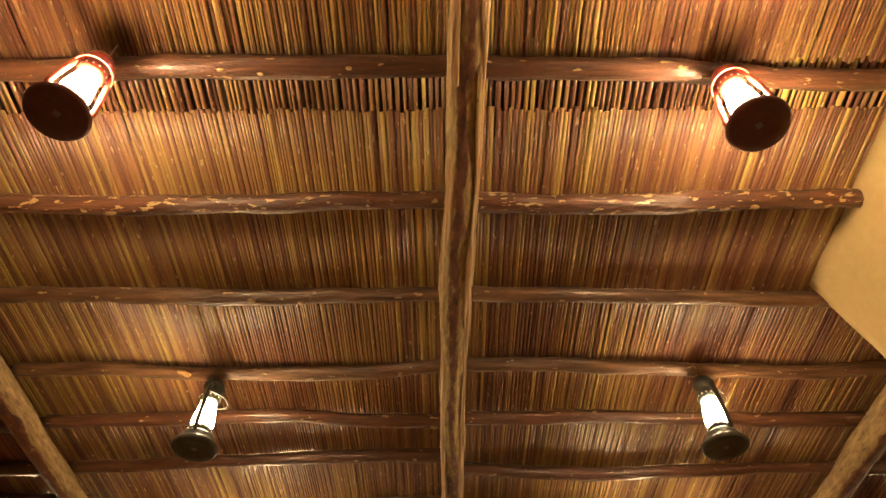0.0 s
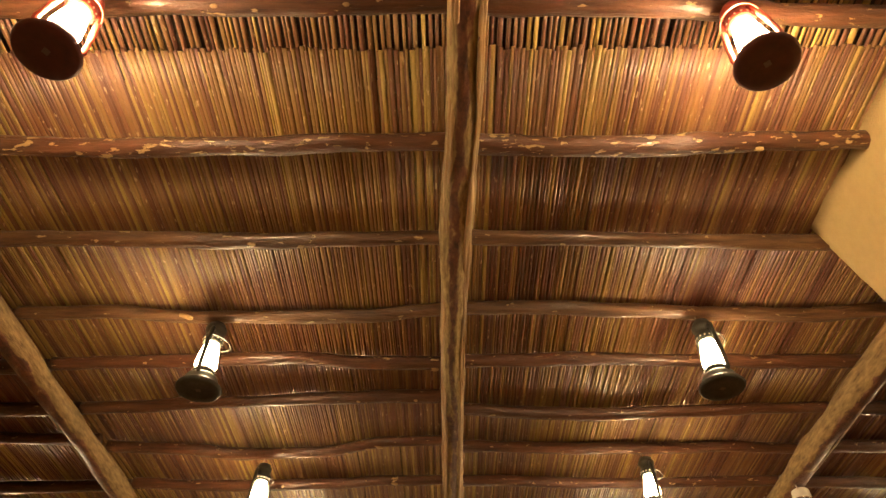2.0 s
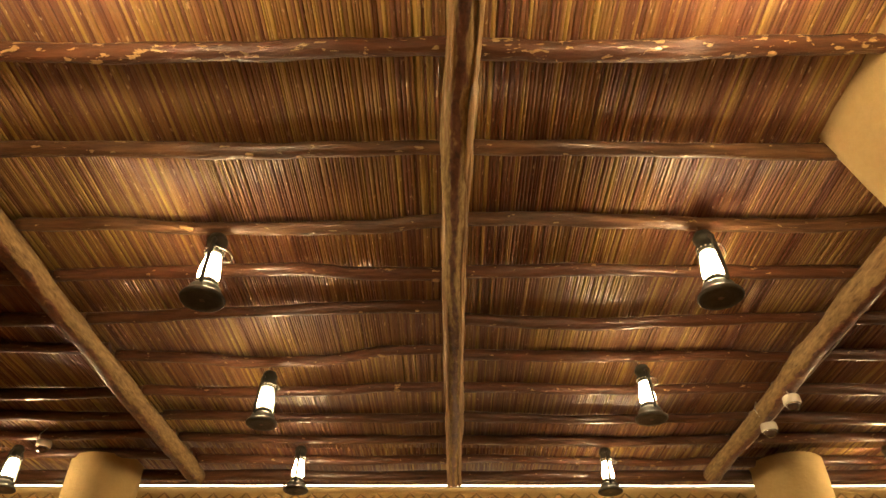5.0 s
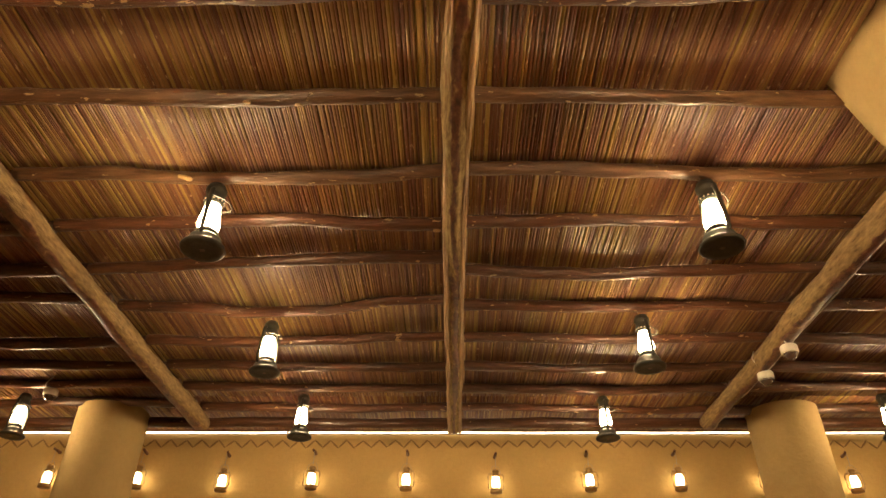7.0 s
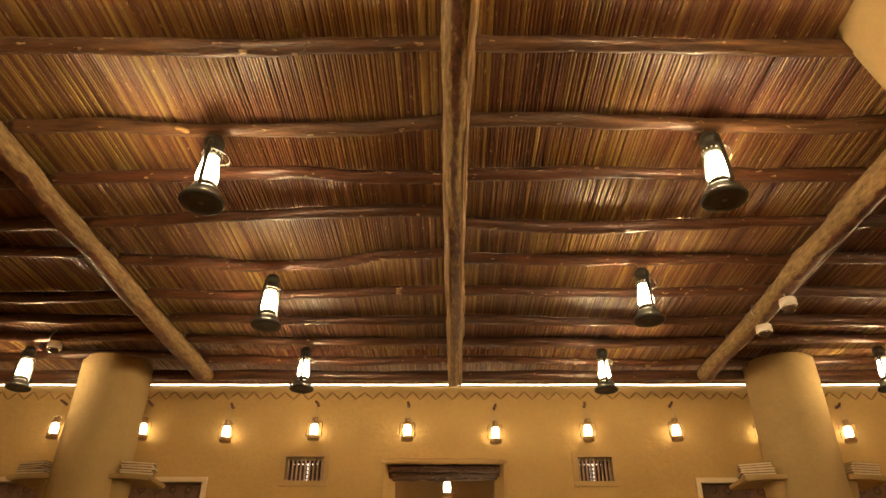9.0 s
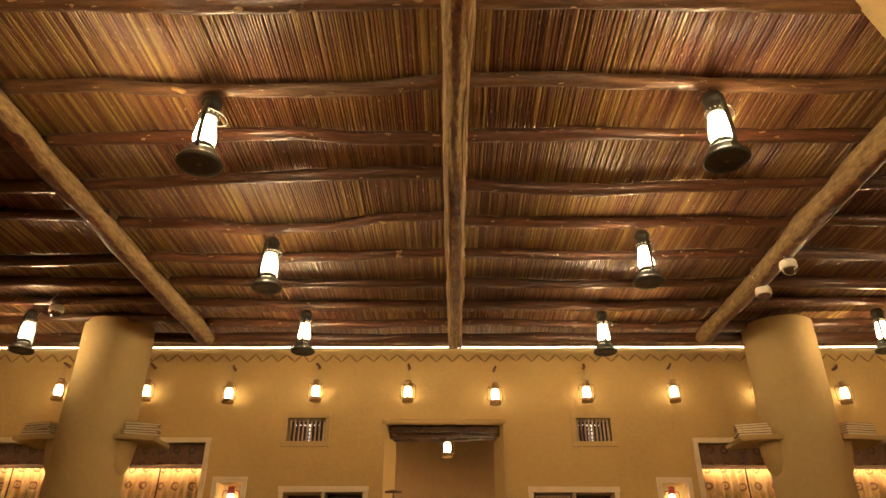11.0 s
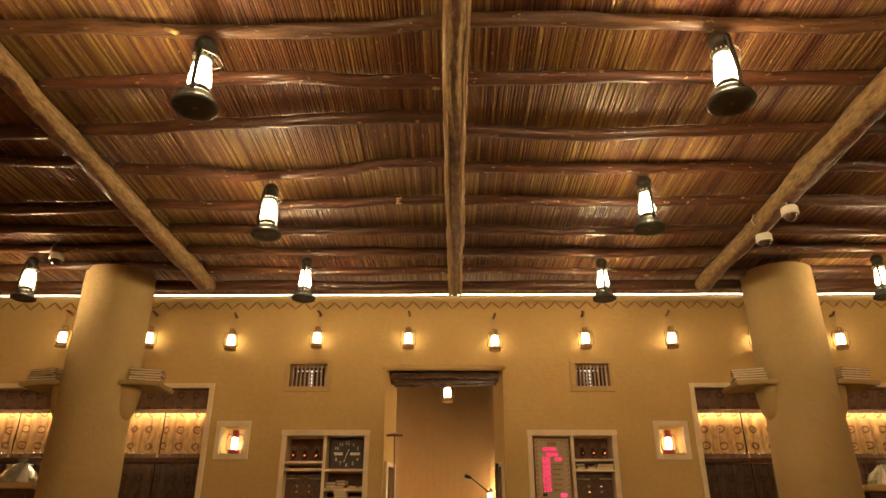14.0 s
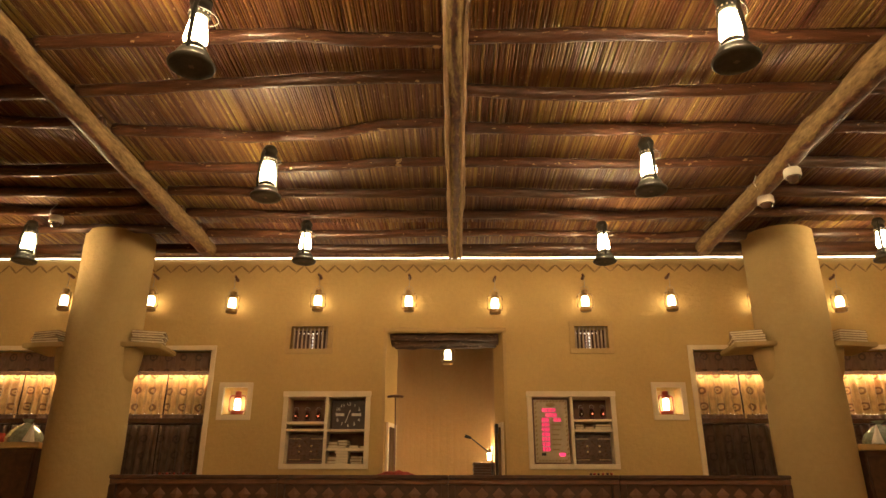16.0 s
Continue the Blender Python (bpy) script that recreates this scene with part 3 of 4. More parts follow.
# pier beside the camera and the two round columns
bm = boxed(1.8, 2.64, 0.75, 2.06, 0.0, ROOF + 0.05)
bmesh.ops.bevel(bm, geom=[e for e in bm.edges if abs(e.verts[0].co.z - e.verts[1].co.z) > 1], offset=0.06, segments=4, affect="EDGES")
bmesh.ops.subdivide_edges(bm, edges=[e for e in bm.edges if e.calc_length() > 0.3], cuts=28, use_grid_fill=True)
for v in bm.verts:
    flare = max(0.0, min(1.0, (v.co.z - 2.85) / 0.6)) ** 1.5 * 0.09
    v.co.x += (-flare if v.co.x < 2.2 else flare) + 0.022 * noise.noise(v.co * 3.1) + 0.006 * noise.noise(v.co * 11)
    v.co.y += (flare if v.co.y > 1.3 else -flare) + 0.022 * noise.noise(v.co * 3.3 + Vector((5, 0, 0)))
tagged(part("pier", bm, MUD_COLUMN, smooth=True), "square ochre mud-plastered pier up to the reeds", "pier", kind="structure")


def column(x, y):
    ob = thing("column", (x, y, 0), "round ochre mud-plastered column with two bracket shelves", "column", "round columns", "structure")
    prof = [(0.306 - 0.004 * (k / 30), 3.4 * k / 30) for k in range(31)]
    bm = lathe(prof, 36)
    for v in bm.verts:
        q = Vector((v.co.x, v.co.y, 0)).normalized()
        v.co += q * 0.014 * noise.noise(Vector((v.co.x * 2 + x, v.co.y * 2, v.co.z * 1.6)))
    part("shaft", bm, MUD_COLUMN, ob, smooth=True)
    for s in (-1, 1):
        bm = bmesh.new()
        prof = [(0.24, 2.35), (0.4, 2.352), (0.58, 2.335), (0.6, 2.35), (0.595, 2.378), (0.24, 2.392)]
        solid_slab(bm, prof, s, 0.19)
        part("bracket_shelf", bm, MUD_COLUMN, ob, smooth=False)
        bm = lathe([(0, 2.07), (0.05, 2.075), (0.085, 2.1), (0.105, 2.15), (0.115, 2.22), (0.125, 2.3), (0.13, 2.349), (0, 2.349)], 20, m=Matrix.Translation((s * 0.245, -0.02, 0)))
        for v in bm.verts:
            v.co.x += 0.012 * noise.noise(v.co * 6)
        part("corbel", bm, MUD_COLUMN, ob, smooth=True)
    return ob


def solid_slab(bm, profile, s, half):
    """Extrude an xz outline along y, mirrored by s."""
    f = [bm.verts.new((s * x, -half, z)) for x, z in profile]
    g = [bm.verts.new((s * x * (1.0 if x < 0.3 else 0.985), half, z)) for x, z in profile]
    bm.faces.new(f)
    bm.faces.new(g[::-1])
    for i in range(len(f)):
        j = (i + 1) % len(f)
        bm.faces.new((f[i], g[i], g[j], f[j]))
    bmesh.ops.recalc_face_normals(bm, faces=bm.faces)
    bmesh.ops.bevel(bm, geom=bm.edges[:], offset=0.008, segments=2, affect="EDGES")


COLUMNS = ((-3.032, 5.9), (2.995, 5.9))
for x, y in COLUMNS:
    column(x, y)

# ---- lanterns ----
def lantern(metal, base_metal, globe, label, size=1.0, group="", name="lantern", cord=0.0):
    """A hurricane lantern; its origin is the top of the chimney cap, it hangs down 0.37 m at size 1."""
    ob = thing(name, (0, 0, 0), label, "lantern", group)
    s = size

    def pr(p):
        return [(r * s, z * s) for r, z in p]
    part("fuel_tank", lathe(pr([(0, -0.366), (0.04, -0.366), (0.06, -0.369), (0.09, -0.37), (0.097, -0.366), (0.1, -0.358), (0.097, -0.351), (0.09, -0.345), (0.078, -0.335),
                                (0.074, -0.315), (0.066, -0.3), (0.05, -0.292), (0.044, -0.285), (0, -0.285)]), 36), base_metal, ob, smooth=True)
    part("filler_mark", boxed(-0.01 * s, 0.01 * s, -0.01 * s, 0.01 * s, -0.3675 * s, -0.3605 * s), DULL_METAL, ob)
    part("burner", lathe(pr([(0, -0.286), (0.047, -0.286), (0.053, -0.278), (0.05, -0.268), (0.04, -0.258), (0, -0.258)]), 24), metal, ob, smooth=True)
    part("globe", lathe(pr([(0, -0.2585), (0.036, -0.2585), (0.049, -0.238), (0.05, -0.228), (0.044, -0.18), (0.036, -0.135), (0.034, -0.118), (0, -0.118)]), 18), globe, ob, "lit frosted glass globe", True)
    part("chimney", lathe(pr([(0.0, -0.1185), (0.038, -0.1185), (0.046, -0.112), (0.047, -0.085), (0.041, -0.08), (0.041, -0.05), (0.048, -0.046), (0.049, -0.026), (0.043, -0.02),
                              (0.038, -0.004), (0.03, 0.0), (0, 0.0)]), 24), metal, ob, smooth=True)
    for k in range(14):
        turned = Matrix.Rotation(k * math.tau / 14, 4, "Z")
        part("vent_hole", boxed(-0.0028 * s, 0.0028 * s, 0.0462 * s, 0.0478 * s, -0.104 * s, -0.098 * s), VENT_GLOW, ob).matrix_basis = turned
        part("vent_hole", boxed(-0.0026 * s, 0.0026 * s, 0.049 * s, 0.0524 * s, -0.277 * s, -0.271 * s), VENT_GLOW, ob).matrix_basis = turned
    for sx in (-1, 1):
        pts = [(sx * x * s, 0, z * s) for x, z in ((0.06, -0.318), (0.075, -0.3), (0.077, -0.26), (0.07, -0.18), (0.06, -0.1), (0.055, -0.06), (0.04, -0.045))]
        part("side_tube", tube(pts, 0.0105 * s, 10), metal, ob, smooth=True)
    arc = [(0.066 * s * math.cos(a), -0.085 * s * math.sin(a), -0.1 * s - 0.02 * s * math.sin(a)) for a in [math.pi * k / 12 for k in range(13)]]
    part("bail_handle", tube(arc, 0.0028 * s, 6), metal, ob)
    if cord:
        part("cord", tube([(0, 0.02 * s, 0.02 * s), (0.006, 0.02 * s, cord * 0.5), (0, 0, cord)], 0.003, 5), STEEL, ob)
    return ob


red = lantern(RED_PAINT, DARK_RED, GLOBE_RED, "red enamelled hurricane lantern, lit, hanging from a pole", 1.0, "hanging lanterns", cord=0.13)
red.matrix_basis = pose(-1.137, 0.884, 3.296, 0, 0, 52)
copy_thing(red, pose(1.008, 0.971, 3.355, 0, 0, -42))
green = lantern(GREEN_PAINT, GREEN_PAINT, GLOBE, "dark green hurricane lantern, lit, hanging from a pole", 1.0, "hanging lanterns", cord=0.13)
green.matrix_basis = pose(-1.156, 2.65, 3.35, 0, 0, 94) @ Matrix.Scale(1.085, 4)
for x, y, z, turn, size in ((1.316, 2.63, 3.341, 106, 1.083), (-1.175, 4.05, 3.32, 57, 1.015), (1.306, 4.01, 3.342, 101, 1.037), (-1.2, 5.38, 3.35, 93, 1.0), (1.305, 5.42, 3.35, 86, 0.985),
                            (-3.557, 5.387, 3.362, 70, 1.0), (3.62, 5.4, 3.362, 50, 1.0)):
    copy_thing(green, pose(x, y, z, 0, 0, turn) @ Matrix.Scale(size / 1.085, 4))
# unseen lanterns behind and beside the camera, added as fill light
for x, y, turn in ((-1.15, -0.55, 20), (1.1, -0.55, -30), (-1.15, -2.1, 15), (1.15, -2.1, 40), (-1.15, -3.6, 5), (1.15, -3.6, 80), (3.65, 4.0, 65), (3.65, 2.5, 10),
                   (3.7, 0.4, 25), (3.7, -2.1, 25), (3.7, -3.6, 55)):
    copy_thing(green, pose(x, y, 3.335, 0, 0, turn) @ Matrix.Scale(1 / 1.085, 4))

def barn_lantern(metal, globe, label, group="", girth=1.0):
    """A squat wall lantern 0.25 m high in a square wire frame; its origin is the top of the cap."""
    ob = thing("wall_lantern", (0, 0, 0), label, "lantern", group)
    part("fuel_tank", lathe([(0, -0.25), (0.058, -0.25), (0.064, -0.245), (0.064, -0.215), (0.055, -0.205), (0.03, -0.2), (0, -0.2)], 24), metal, ob, smooth=True)
    part("globe", lathe([(0, -0.1985), (0.032 * girth, -0.1985), (0.041 * girth, -0.186), (0.044 * girth, -0.145), (0.041 * girth, -0.105), (0.033 * girth, -0.082), (0, -0.082)], 18), globe, ob, "lit frosted glass globe", True)
    part("chimney", lathe([(0, -0.081), (0.034, -0.081), (0.042, -0.068), (0.03, -0.055), (0.03, -0.03), (0.036, -0.024), (0.03, -0.008), (0.012, 0), (0, 0)], 20), metal, ob, smooth=True)
    for sx in (-1, 1):
        pts = [(sx * x, 0, z) for x, z in ((0.05, -0.215), (0.075, -0.21), (0.083, -0.19), (0.083, -0.08), (0.074, -0.054), (0.03, -0.045))]
        part("side_tube", tube(pts, 0.0075, 8), metal, ob, smooth=True)
    for z in (-0.165, -0.112):
        part("globe_guard", lathe([(0.047, z - 0.0015), (0.0495, z - 0.0015), (0.0495, z + 0.0015), (0.047, z + 0.0015), (0.047, z - 0.0015)], 20), metal, ob)
    part("bail_handle", tube([(0.055 * math.cos(a), 0, -0.045 + 0.085 * math.sin(a)) for a in [math.pi * k / 12 for k in range(13)]], 0.0022, 6), STEEL, ob)
    return ob


small = barn_lantern(BRONZE, GLOBE_SMALL, "small bronze hurricane lantern, lit, hanging from a wall peg", "wall lanterns")
WALL_LANTERNS = ((-3.758, 2.866), (-2.907, 2.858), (-2.105, 2.834), (-1.272, 2.855), (-0.389, 2.847), (0.444, 2.823), (1.316, 2.844), (2.145, 2.848), (2.95, 2.84), (3.751, 2.834))
for k, (x, z) in enumerate(WALL_LANTERNS):
    at = pose(x, WALL - 0.085, z + 0.2175, 0, 0, (k * 17) % 30 - 15)
    if k == 0:
        small.matrix_basis = at @ Matrix.Scale(0.87, 4)
    else:
        copy_thing(small, at)
for k, (x, z) in enumerate(WALL_LANTERNS):
    peg = thing("wall_peg", (x, WALL, z + 0.355), "short dark wooden peg with a wire loop", "peg", "wall pegs")
    part("stub", tube([(0, 0.05, 0), (0.004, -0.06, 0.006), (0.01 * ((k % 3) - 1), -0.1, 0.014)], [0.016, 0.014, 0.011], 8), WALNUT, peg, smooth=True)
    part("wire", tube([(0, -0.085, 0.02), (0.004, -0.085, -0.06), (0, -0.085, -0.125)], 0.003, 5), STEEL, peg)

# ---- light strip on the wall's top ----
rope = thing("light_strip", (0, WALL - 0.01, 3.42), "glowing white light rope along the wall top", "light strip")
for k in range(8):
    xa = LEFT + 0.1 + k * 1.58
    part("lit_tube", tube([(xa + 1.56 * i / 8, 0.004 * math.sin(k + i), 0.003 * noise.noise((k, i * 0.7, 2.0))) for i in range(9)], 0.0095, 8), STRIP, rope, smooth=True)

# ---- openings in the end wall ----
def border(ob, xa, xb, za, zb, w, proud, depth, material, name="frame_board", cornice=0.0):
    """Four mitre-free boards round an opening, local to the wall's face (y = 0)."""
    part(name, boxed(xa - w, xa, -proud, depth, za, zb, bevel=0.003), material, ob)
    part(name, boxed(xb, xb + w, -proud, depth, za, zb, bevel=0.003), material, ob)
    part(name, boxed(xa - w - cornice, xb + w + cornice, -proud - cornice, depth, zb, zb + w + cornice, bevel=0.003), material, ob)
    part(name, boxed(xa - w, xb + w, -proud, depth, za - w, za, bevel=0.003), material, ob)


def curtain(name, xa, xb, za, zb, y, folds, depth, material, parent, label, hem=0.0):
    bm = bmesh.new()
    n = folds * 8
    rows = []
    for k in range(7):
        z = zb + (za - zb) * k / 6
        row = []
        for i in range(n + 1):
            u = i / n
            ph = math.sin(math.tau * folds * u + 0.8 * noise.noise((u * folds * 0.7, 2.0, 0.3 * k)))
            row.append(bm.verts.new((xa + (xb - xa) * u, y + depth * (0.35 + 0.65 * k / 6) * ph + 0.006 * noise.noise((u * 20, z * 4, 1)), z)))
        rows.append(row)
    for p, q in zip(rows, rows[1:]):
        for i in range(n):
            bm.faces.new((p[i], p[i + 1], q[i + 1], q[i]))
    bmesh.ops.solidify(bm, geom=bm.faces[:], thickness=0.003)
    return part(name, bm, material, parent, label, True)


for index, (xa, xb) in enumerate((WIN_L, WIN_R)):
    ob = thing("window_%d" % (index + 1), (0, WALL, 0), "wide recessed window in a cream frame with drawn curtains", "window", "", "structure")
    za, zb = WIN_Z
    border(ob, xa, xb, za, zb, 0.045, 0.02, 0.05, WHITE_WOOD, "window_frame")
    part("valance", boxed(xa + 0.003, xb - 0.003, 0.07, 0.1, 2.3, zb - 0.003), VALANCE, ob, "dark patterned cloth valance")
    for k in range(9):
        u = xa + 0.08 + (xb - xa - 0.16) * k / 8
        part("valance_pleat", boxed(u - 0.045, u + 0.045, 0.06, 0.069, 2.33, zb - 0.05, bevel=0.004), CURTAIN_DARK, ob)
    part("lit_tube", tube([(xa + 0.02, 0.135, 2.316), (xb - 0.02, 0.135, 2.316)], 0.008, 8), STRIP_WARM, ob, "warm light strip behind the valance")
    count = 6
    w = (xb - xa) / count
    for k in range(count):
        curtain("curtain", xa + k * w + 0.008, xa + (k + 1) * w - 0.008, 1.86, 2.285, 0.2, 6, 0.028, CURTAIN, ob, "gold curtain with round brown motifs, lit from above")
        curtain("tassel_hem", xa + k * w + 0.008, xa + (k + 1) * w - 0.008, 1.86, 1.905, 0.165, 5, 0.012, CURTAIN_DARK, ob, "dark tasselled hem with glints")
        for i in range(14):
            u = xa + (k + (i + 0.5) / 14) * w
            part("bead", lathe([(0, -0.008), (0.0075, 0), (0, 0.008)], 6, m=Matrix.Translation((u, 0.135, 1.9 + 0.006 * (i % 2)))), SILVER, ob)
    part("rail", boxed(xa + 0.002, xb - 0.002, 0.06, 0.15, 1.812, 1.857, bevel=0.006), DARK_WOOD, ob, "dark wooden cross rail")
    for k in range(count):
        curtain("lower_curtain", xa + k * w + 0.006, xa + (k + 1) * w - 0.006, 0.96, 1.808, 0.15, 6, 0.022, CURTAIN_DARK, ob, "dark brown patterned lower curtain")

# wide niche: plaster border, lintel logs
ob = thing("door_1", (0, WALL, 0), "tall plastered niche opening under palm log lintel", "niche", "", "structure")
bm = bmesh.new()
for a in ((NICHE[0] - 0.03, NICHE[0], -0.012, 0.02, 0.0, NICHE[2]), (NICHE[1], NICHE[1] + 0.03, -0.012, 0.02, 0.0, NICHE[2])):
    box(bm, *a)
bmesh.ops.subdivide_edges(bm, edges=bm.edges[:], cuts=6, use_grid_fill=True)
for v in bm.verts:
    v.co += Vector((0.012 * noise.noise(v.co * 7), 0.006 * noise.noise(v.co * 9), 0))
part("jamb_border", bm, MUD_PALE, ob)
for outer, inner in zip(NICHE, INNER):
    bm = bmesh.new()
    foot = [(outer, 0.004), (inner, 0.318), (outer, 0.318)]
    lo, hi = [bm.verts.new((x, y, 0.0)) for x, y in foot], [bm.verts.new((x, y, NICHE[2] - 0.002)) for x, y in foot]
    bm.faces.new(lo)
    bm.faces.new(hi)
    for i in range(3):
        bm.faces.new((lo[i], lo[i - 1], hi[i - 1], hi[i]))
    bmesh.ops.recalc_face_normals(bm, faces=bm.faces)
    part("splayed_jamb", bm, MUD, ob)
pts = [(-0.63 + 1.175 * k / 20, -0.005, 2.68 + 0.012 * noise.noise((k * 0.5, 1, 7))) for k in range(21)]
part("head_border", tube(pts, 0.024, 8, wobble=0.5), MUD_PALE, ob, "rough plaster lip", True)
for k, (y, z, r) in enumerate(((0.085, 2.63, 0.036), (0.16, 2.606, 0.046), (0.25, 2.594, 0.048))):
    pts = [(NICHE[0] + 0.03 + 1.05 * i / 16, y + 0.01 * noise.noise((i * 0.4, k, 2)), z + 0.014 * noise.noise((i * 0.5, k, 5))) for i in range(17)]
    part("lintel_log", tube(pts, r, 10, wobble=0.5, seed=k), LINTEL, ob, "dark gnarled lintel log", True)

# vents with bars
for xa, xb in (VENT_L, VENT_R):
    ob = thing("wall_vent", (0, WALL, 0), "barred vent opening in a plaster-coloured frame", "vent", "wall vents")
    border(ob, xa, xb, *VENT_Z, 0.05, 0.014, 0.03, MUD_PALE)
    for k in range(9):
        u = xa + (xb - xa) * (k + 0.5) / 9
        part("bar", tube([(u, 0.04, VENT_Z[0] + 0.001), (u, 0.04, VENT_Z[1] - 0.001)], 0.0085, 6), BAR, ob)
    # a maroon sheet stands in for the dim space beyond the bars
    part("shutter_board", boxed(xa + 0.001, xb - 0.001, 0.14, 0.155, VENT_Z[0] + 0.001, VENT_Z[1] - 0.001), VENT_DEPTH, ob, "dark reddish sheet standing in for the dim space behind the bars")
    mid = (xa + xb) / 2 - 0.005
    for k in range(5):
        for du in (-0.014, 0.014):
            part("fret", boxed(mid + du - 0.008, mid + du + 0.008, 0.13, 0.138, VENT_Z[0] + 0.02 + 0.036 * k, VENT_Z[0] + 0.043 + 0.036 * k), FAR_LIGHT, ob, "small lit square of a grille")
    for k in range(6):
        u = xa + (xb - xa) * (0.12 + 0.13 * k)
        part("fret", boxed(u - 0.008, u + 0.008, 0.13, 0.138, VENT_Z[1] - 0.04, VENT_Z[1] - 0.03), FAR_LIGHT, ob)

# lantern cubbies
red_small = None
for index, (xa, xb) in enumerate((CUBBY_L, CUBBY_R)):
    ob = thing("wall_cubby", (0, WALL, 0), "small square wall recess in a cream wooden frame", "cubby", "lantern recesses")
    border(ob, xa, xb, *CUBBY_Z, 0.045, 0.016, 0.03, WHITE_WOOD)
    za, zb = CUBBY_Z
    part("lining", boxed(xa, xb, 0.2, 0.22, za, zb), LINING, ob)
    part("lining", boxed(xa + 0.001, xb - 0.001, 0.031, 0.199, za, za + 0.012), MUD_PALE, ob)
    at = pose((xa + xb) / 2 - 0.005, WALL + 0.1, za + 0.0125 + 0.25 * 0.9, 0, 0, 6 + 10 * index)
    if red_small is None:
        red_small = barn_lantern(RED_PAINT, GLOBE_DIM, "small red hurricane lantern, lit, standing in a wall recess", "recess lanterns", 0.72)
        red_small.matrix_basis = at @ Matrix.Scale(0.9, 4)
    else:
        copy_thing(red_small, at)

# ---- shelf units ----
def stack(at, count, size, turn, material, label, group):
    """A pile of books, each a thing of its own."""
    for k in range(count):
        w, d, h = size[0] * random.uniform(0.93, 1.0), size[1] * random.uniform(0.93, 1.0), size[2] * random.uniform(0.85, 1.1)
        ob = thing("book", (at[0] + random.uniform(-0.006, 0.006), at[1], at[2]), label, "book", group)
        ob.rotation_euler[2] = radians(turn + random.uniform(-6, 6))
        c = h * 0.13
        part("page_block", boxed(-w / 2 + 0.004, w / 2 - 0.004, -d / 2 + 0.004, d / 2, c, h - c), PAPER, ob)
        part("cover", boxed(-w / 2, w / 2, -d / 2, d / 2 + 0.003, 0, c), material, ob)
        part("cover", boxed(-w / 2, w / 2, -d / 2, d / 2 + 0.003, h - c, h), material, ob)
        at = (at[0], at[1], at[2] + h + 0.0004)


def toy_lantern(at, flame):
    ob = thing("small_lantern", at, "small dark glass lantern with a red glint", "lantern", "shelf lanterns")
    part("foot", lathe([(0, 0), (0.026, 0), (0.026, 0.018), (0.018, 0.028), (0, 0.028)], 14), DARK_RED, ob, smooth=True)
    part("glass", lathe([(0, 0.0285), (0.02, 0.0285), (0.024, 0.055), (0.018, 0.085), (0, 0.085)], 14), GLOSS_BLACK, ob, smooth=True)
    part("flame", lathe([(0, 0.045), (0.007, 0.05), (0, 0.062)], 8, m=Matrix.Translation((0, -0.024, 0))), flame, ob)
    part("cap", lathe([(0, 0.0855), (0.02, 0.0855), (0.02, 0.1), (0.01, 0.112), (0, 0.112)], 14), DARK_RED, ob, smooth=True)
    part("ring", tube([(0.022 * math.cos(a), 0, 0.112 + 0.024 * math.sin(a)) for a in [math.pi * k / 8 for k in range(9)]], 0.002, 5), STEEL, ob)


def studded_box(x, z, w, h):
    ob = thing("studded_box", (x, WALL + 0.1, z), "dark wooden chest with rows of silver studs", "box", "studded boxes")
    part("body", boxed(-w / 2, w / 2, -0.02, 0.1, 0, h, bevel=0.006), DARK_CHEST, ob)
    part("border_strip", boxed(-w / 2 + 0.012, w / 2 - 0.012, -0.024, -0.0205, 0.012, 0.02), WALNUT, ob)
    for zz in (0.16, 0.84):
        for side in (-1, 1):
            for k in range(5):
                part("stud", boxed(-0.011, 0.011, -0.026, -0.0205, -0.004, 0.004), SILVER, ob).location = (side * (0.055 + k * 0.027), 0, h * zz)
    for zz in (0.42, 0.6):
        for side in (-1, 1):
            part("stud", boxed(-0.009, 0.009, -0.027, -0.0205, -0.007, 0.007), SILVER, ob).location = (side * 0.055, 0, h * zz)


def glyph(text, size, x, y, z, material, parent, name="numeral"):
    cu = bpy.data.curves.new(name, "FONT")
    cu.body, cu.size, cu.align_x, cu.align_y, cu.extrude = text, size, "CENTER", "CENTER", 0.001
    tmp = bpy.data.objects.new(name, cu)
    scene.collection.objects.link(tmp)
    me = bpy.data.meshes.new_from_object(tmp.evaluated_get(bpy.context.evaluated_depsgraph_get()))
    bpy.data.objects.remove(tmp)
    bpy.data.curves.remove(cu)
    me.materials.clear()
    me.materials.append(material)
    ob = new(name, me)
    ob.parent = parent
    ob.matrix_basis = pose(x, y, z, 90, 0, 0)
    return ob


def shelf_unit(xa, xb, label, shelves):
    ob = thing("wall_shelf", (0, WALL, 0), label, "shelf", "recessed shelves")
    za, zb = SHELF_Z
    border(ob, xa + 0.02, xb - 0.02, za + 0.02, zb - 0.03, 0.045, 0.02, 0.2, WHITE_WOOD, "frame_board", 0.006)
    mid = (xa + xb) / 2
    part("divider", boxed(mid - 0.014, mid + 0.014, -0.012, 0.195, za + 0.021, zb - 0.031), WHITE_WOOD, ob)
    for (ua, ub, z, h) in shelves:
        part("shelf_board", boxed(ua, ub, -0.008, 0.195, z, z + h, bevel=0.002), WHITE_WOOD, ob)
    part("back_panel", boxed(xa, xb, 0.205, 0.22, za, zb), WALNUT, ob, "dark brown back panel")
    return mid


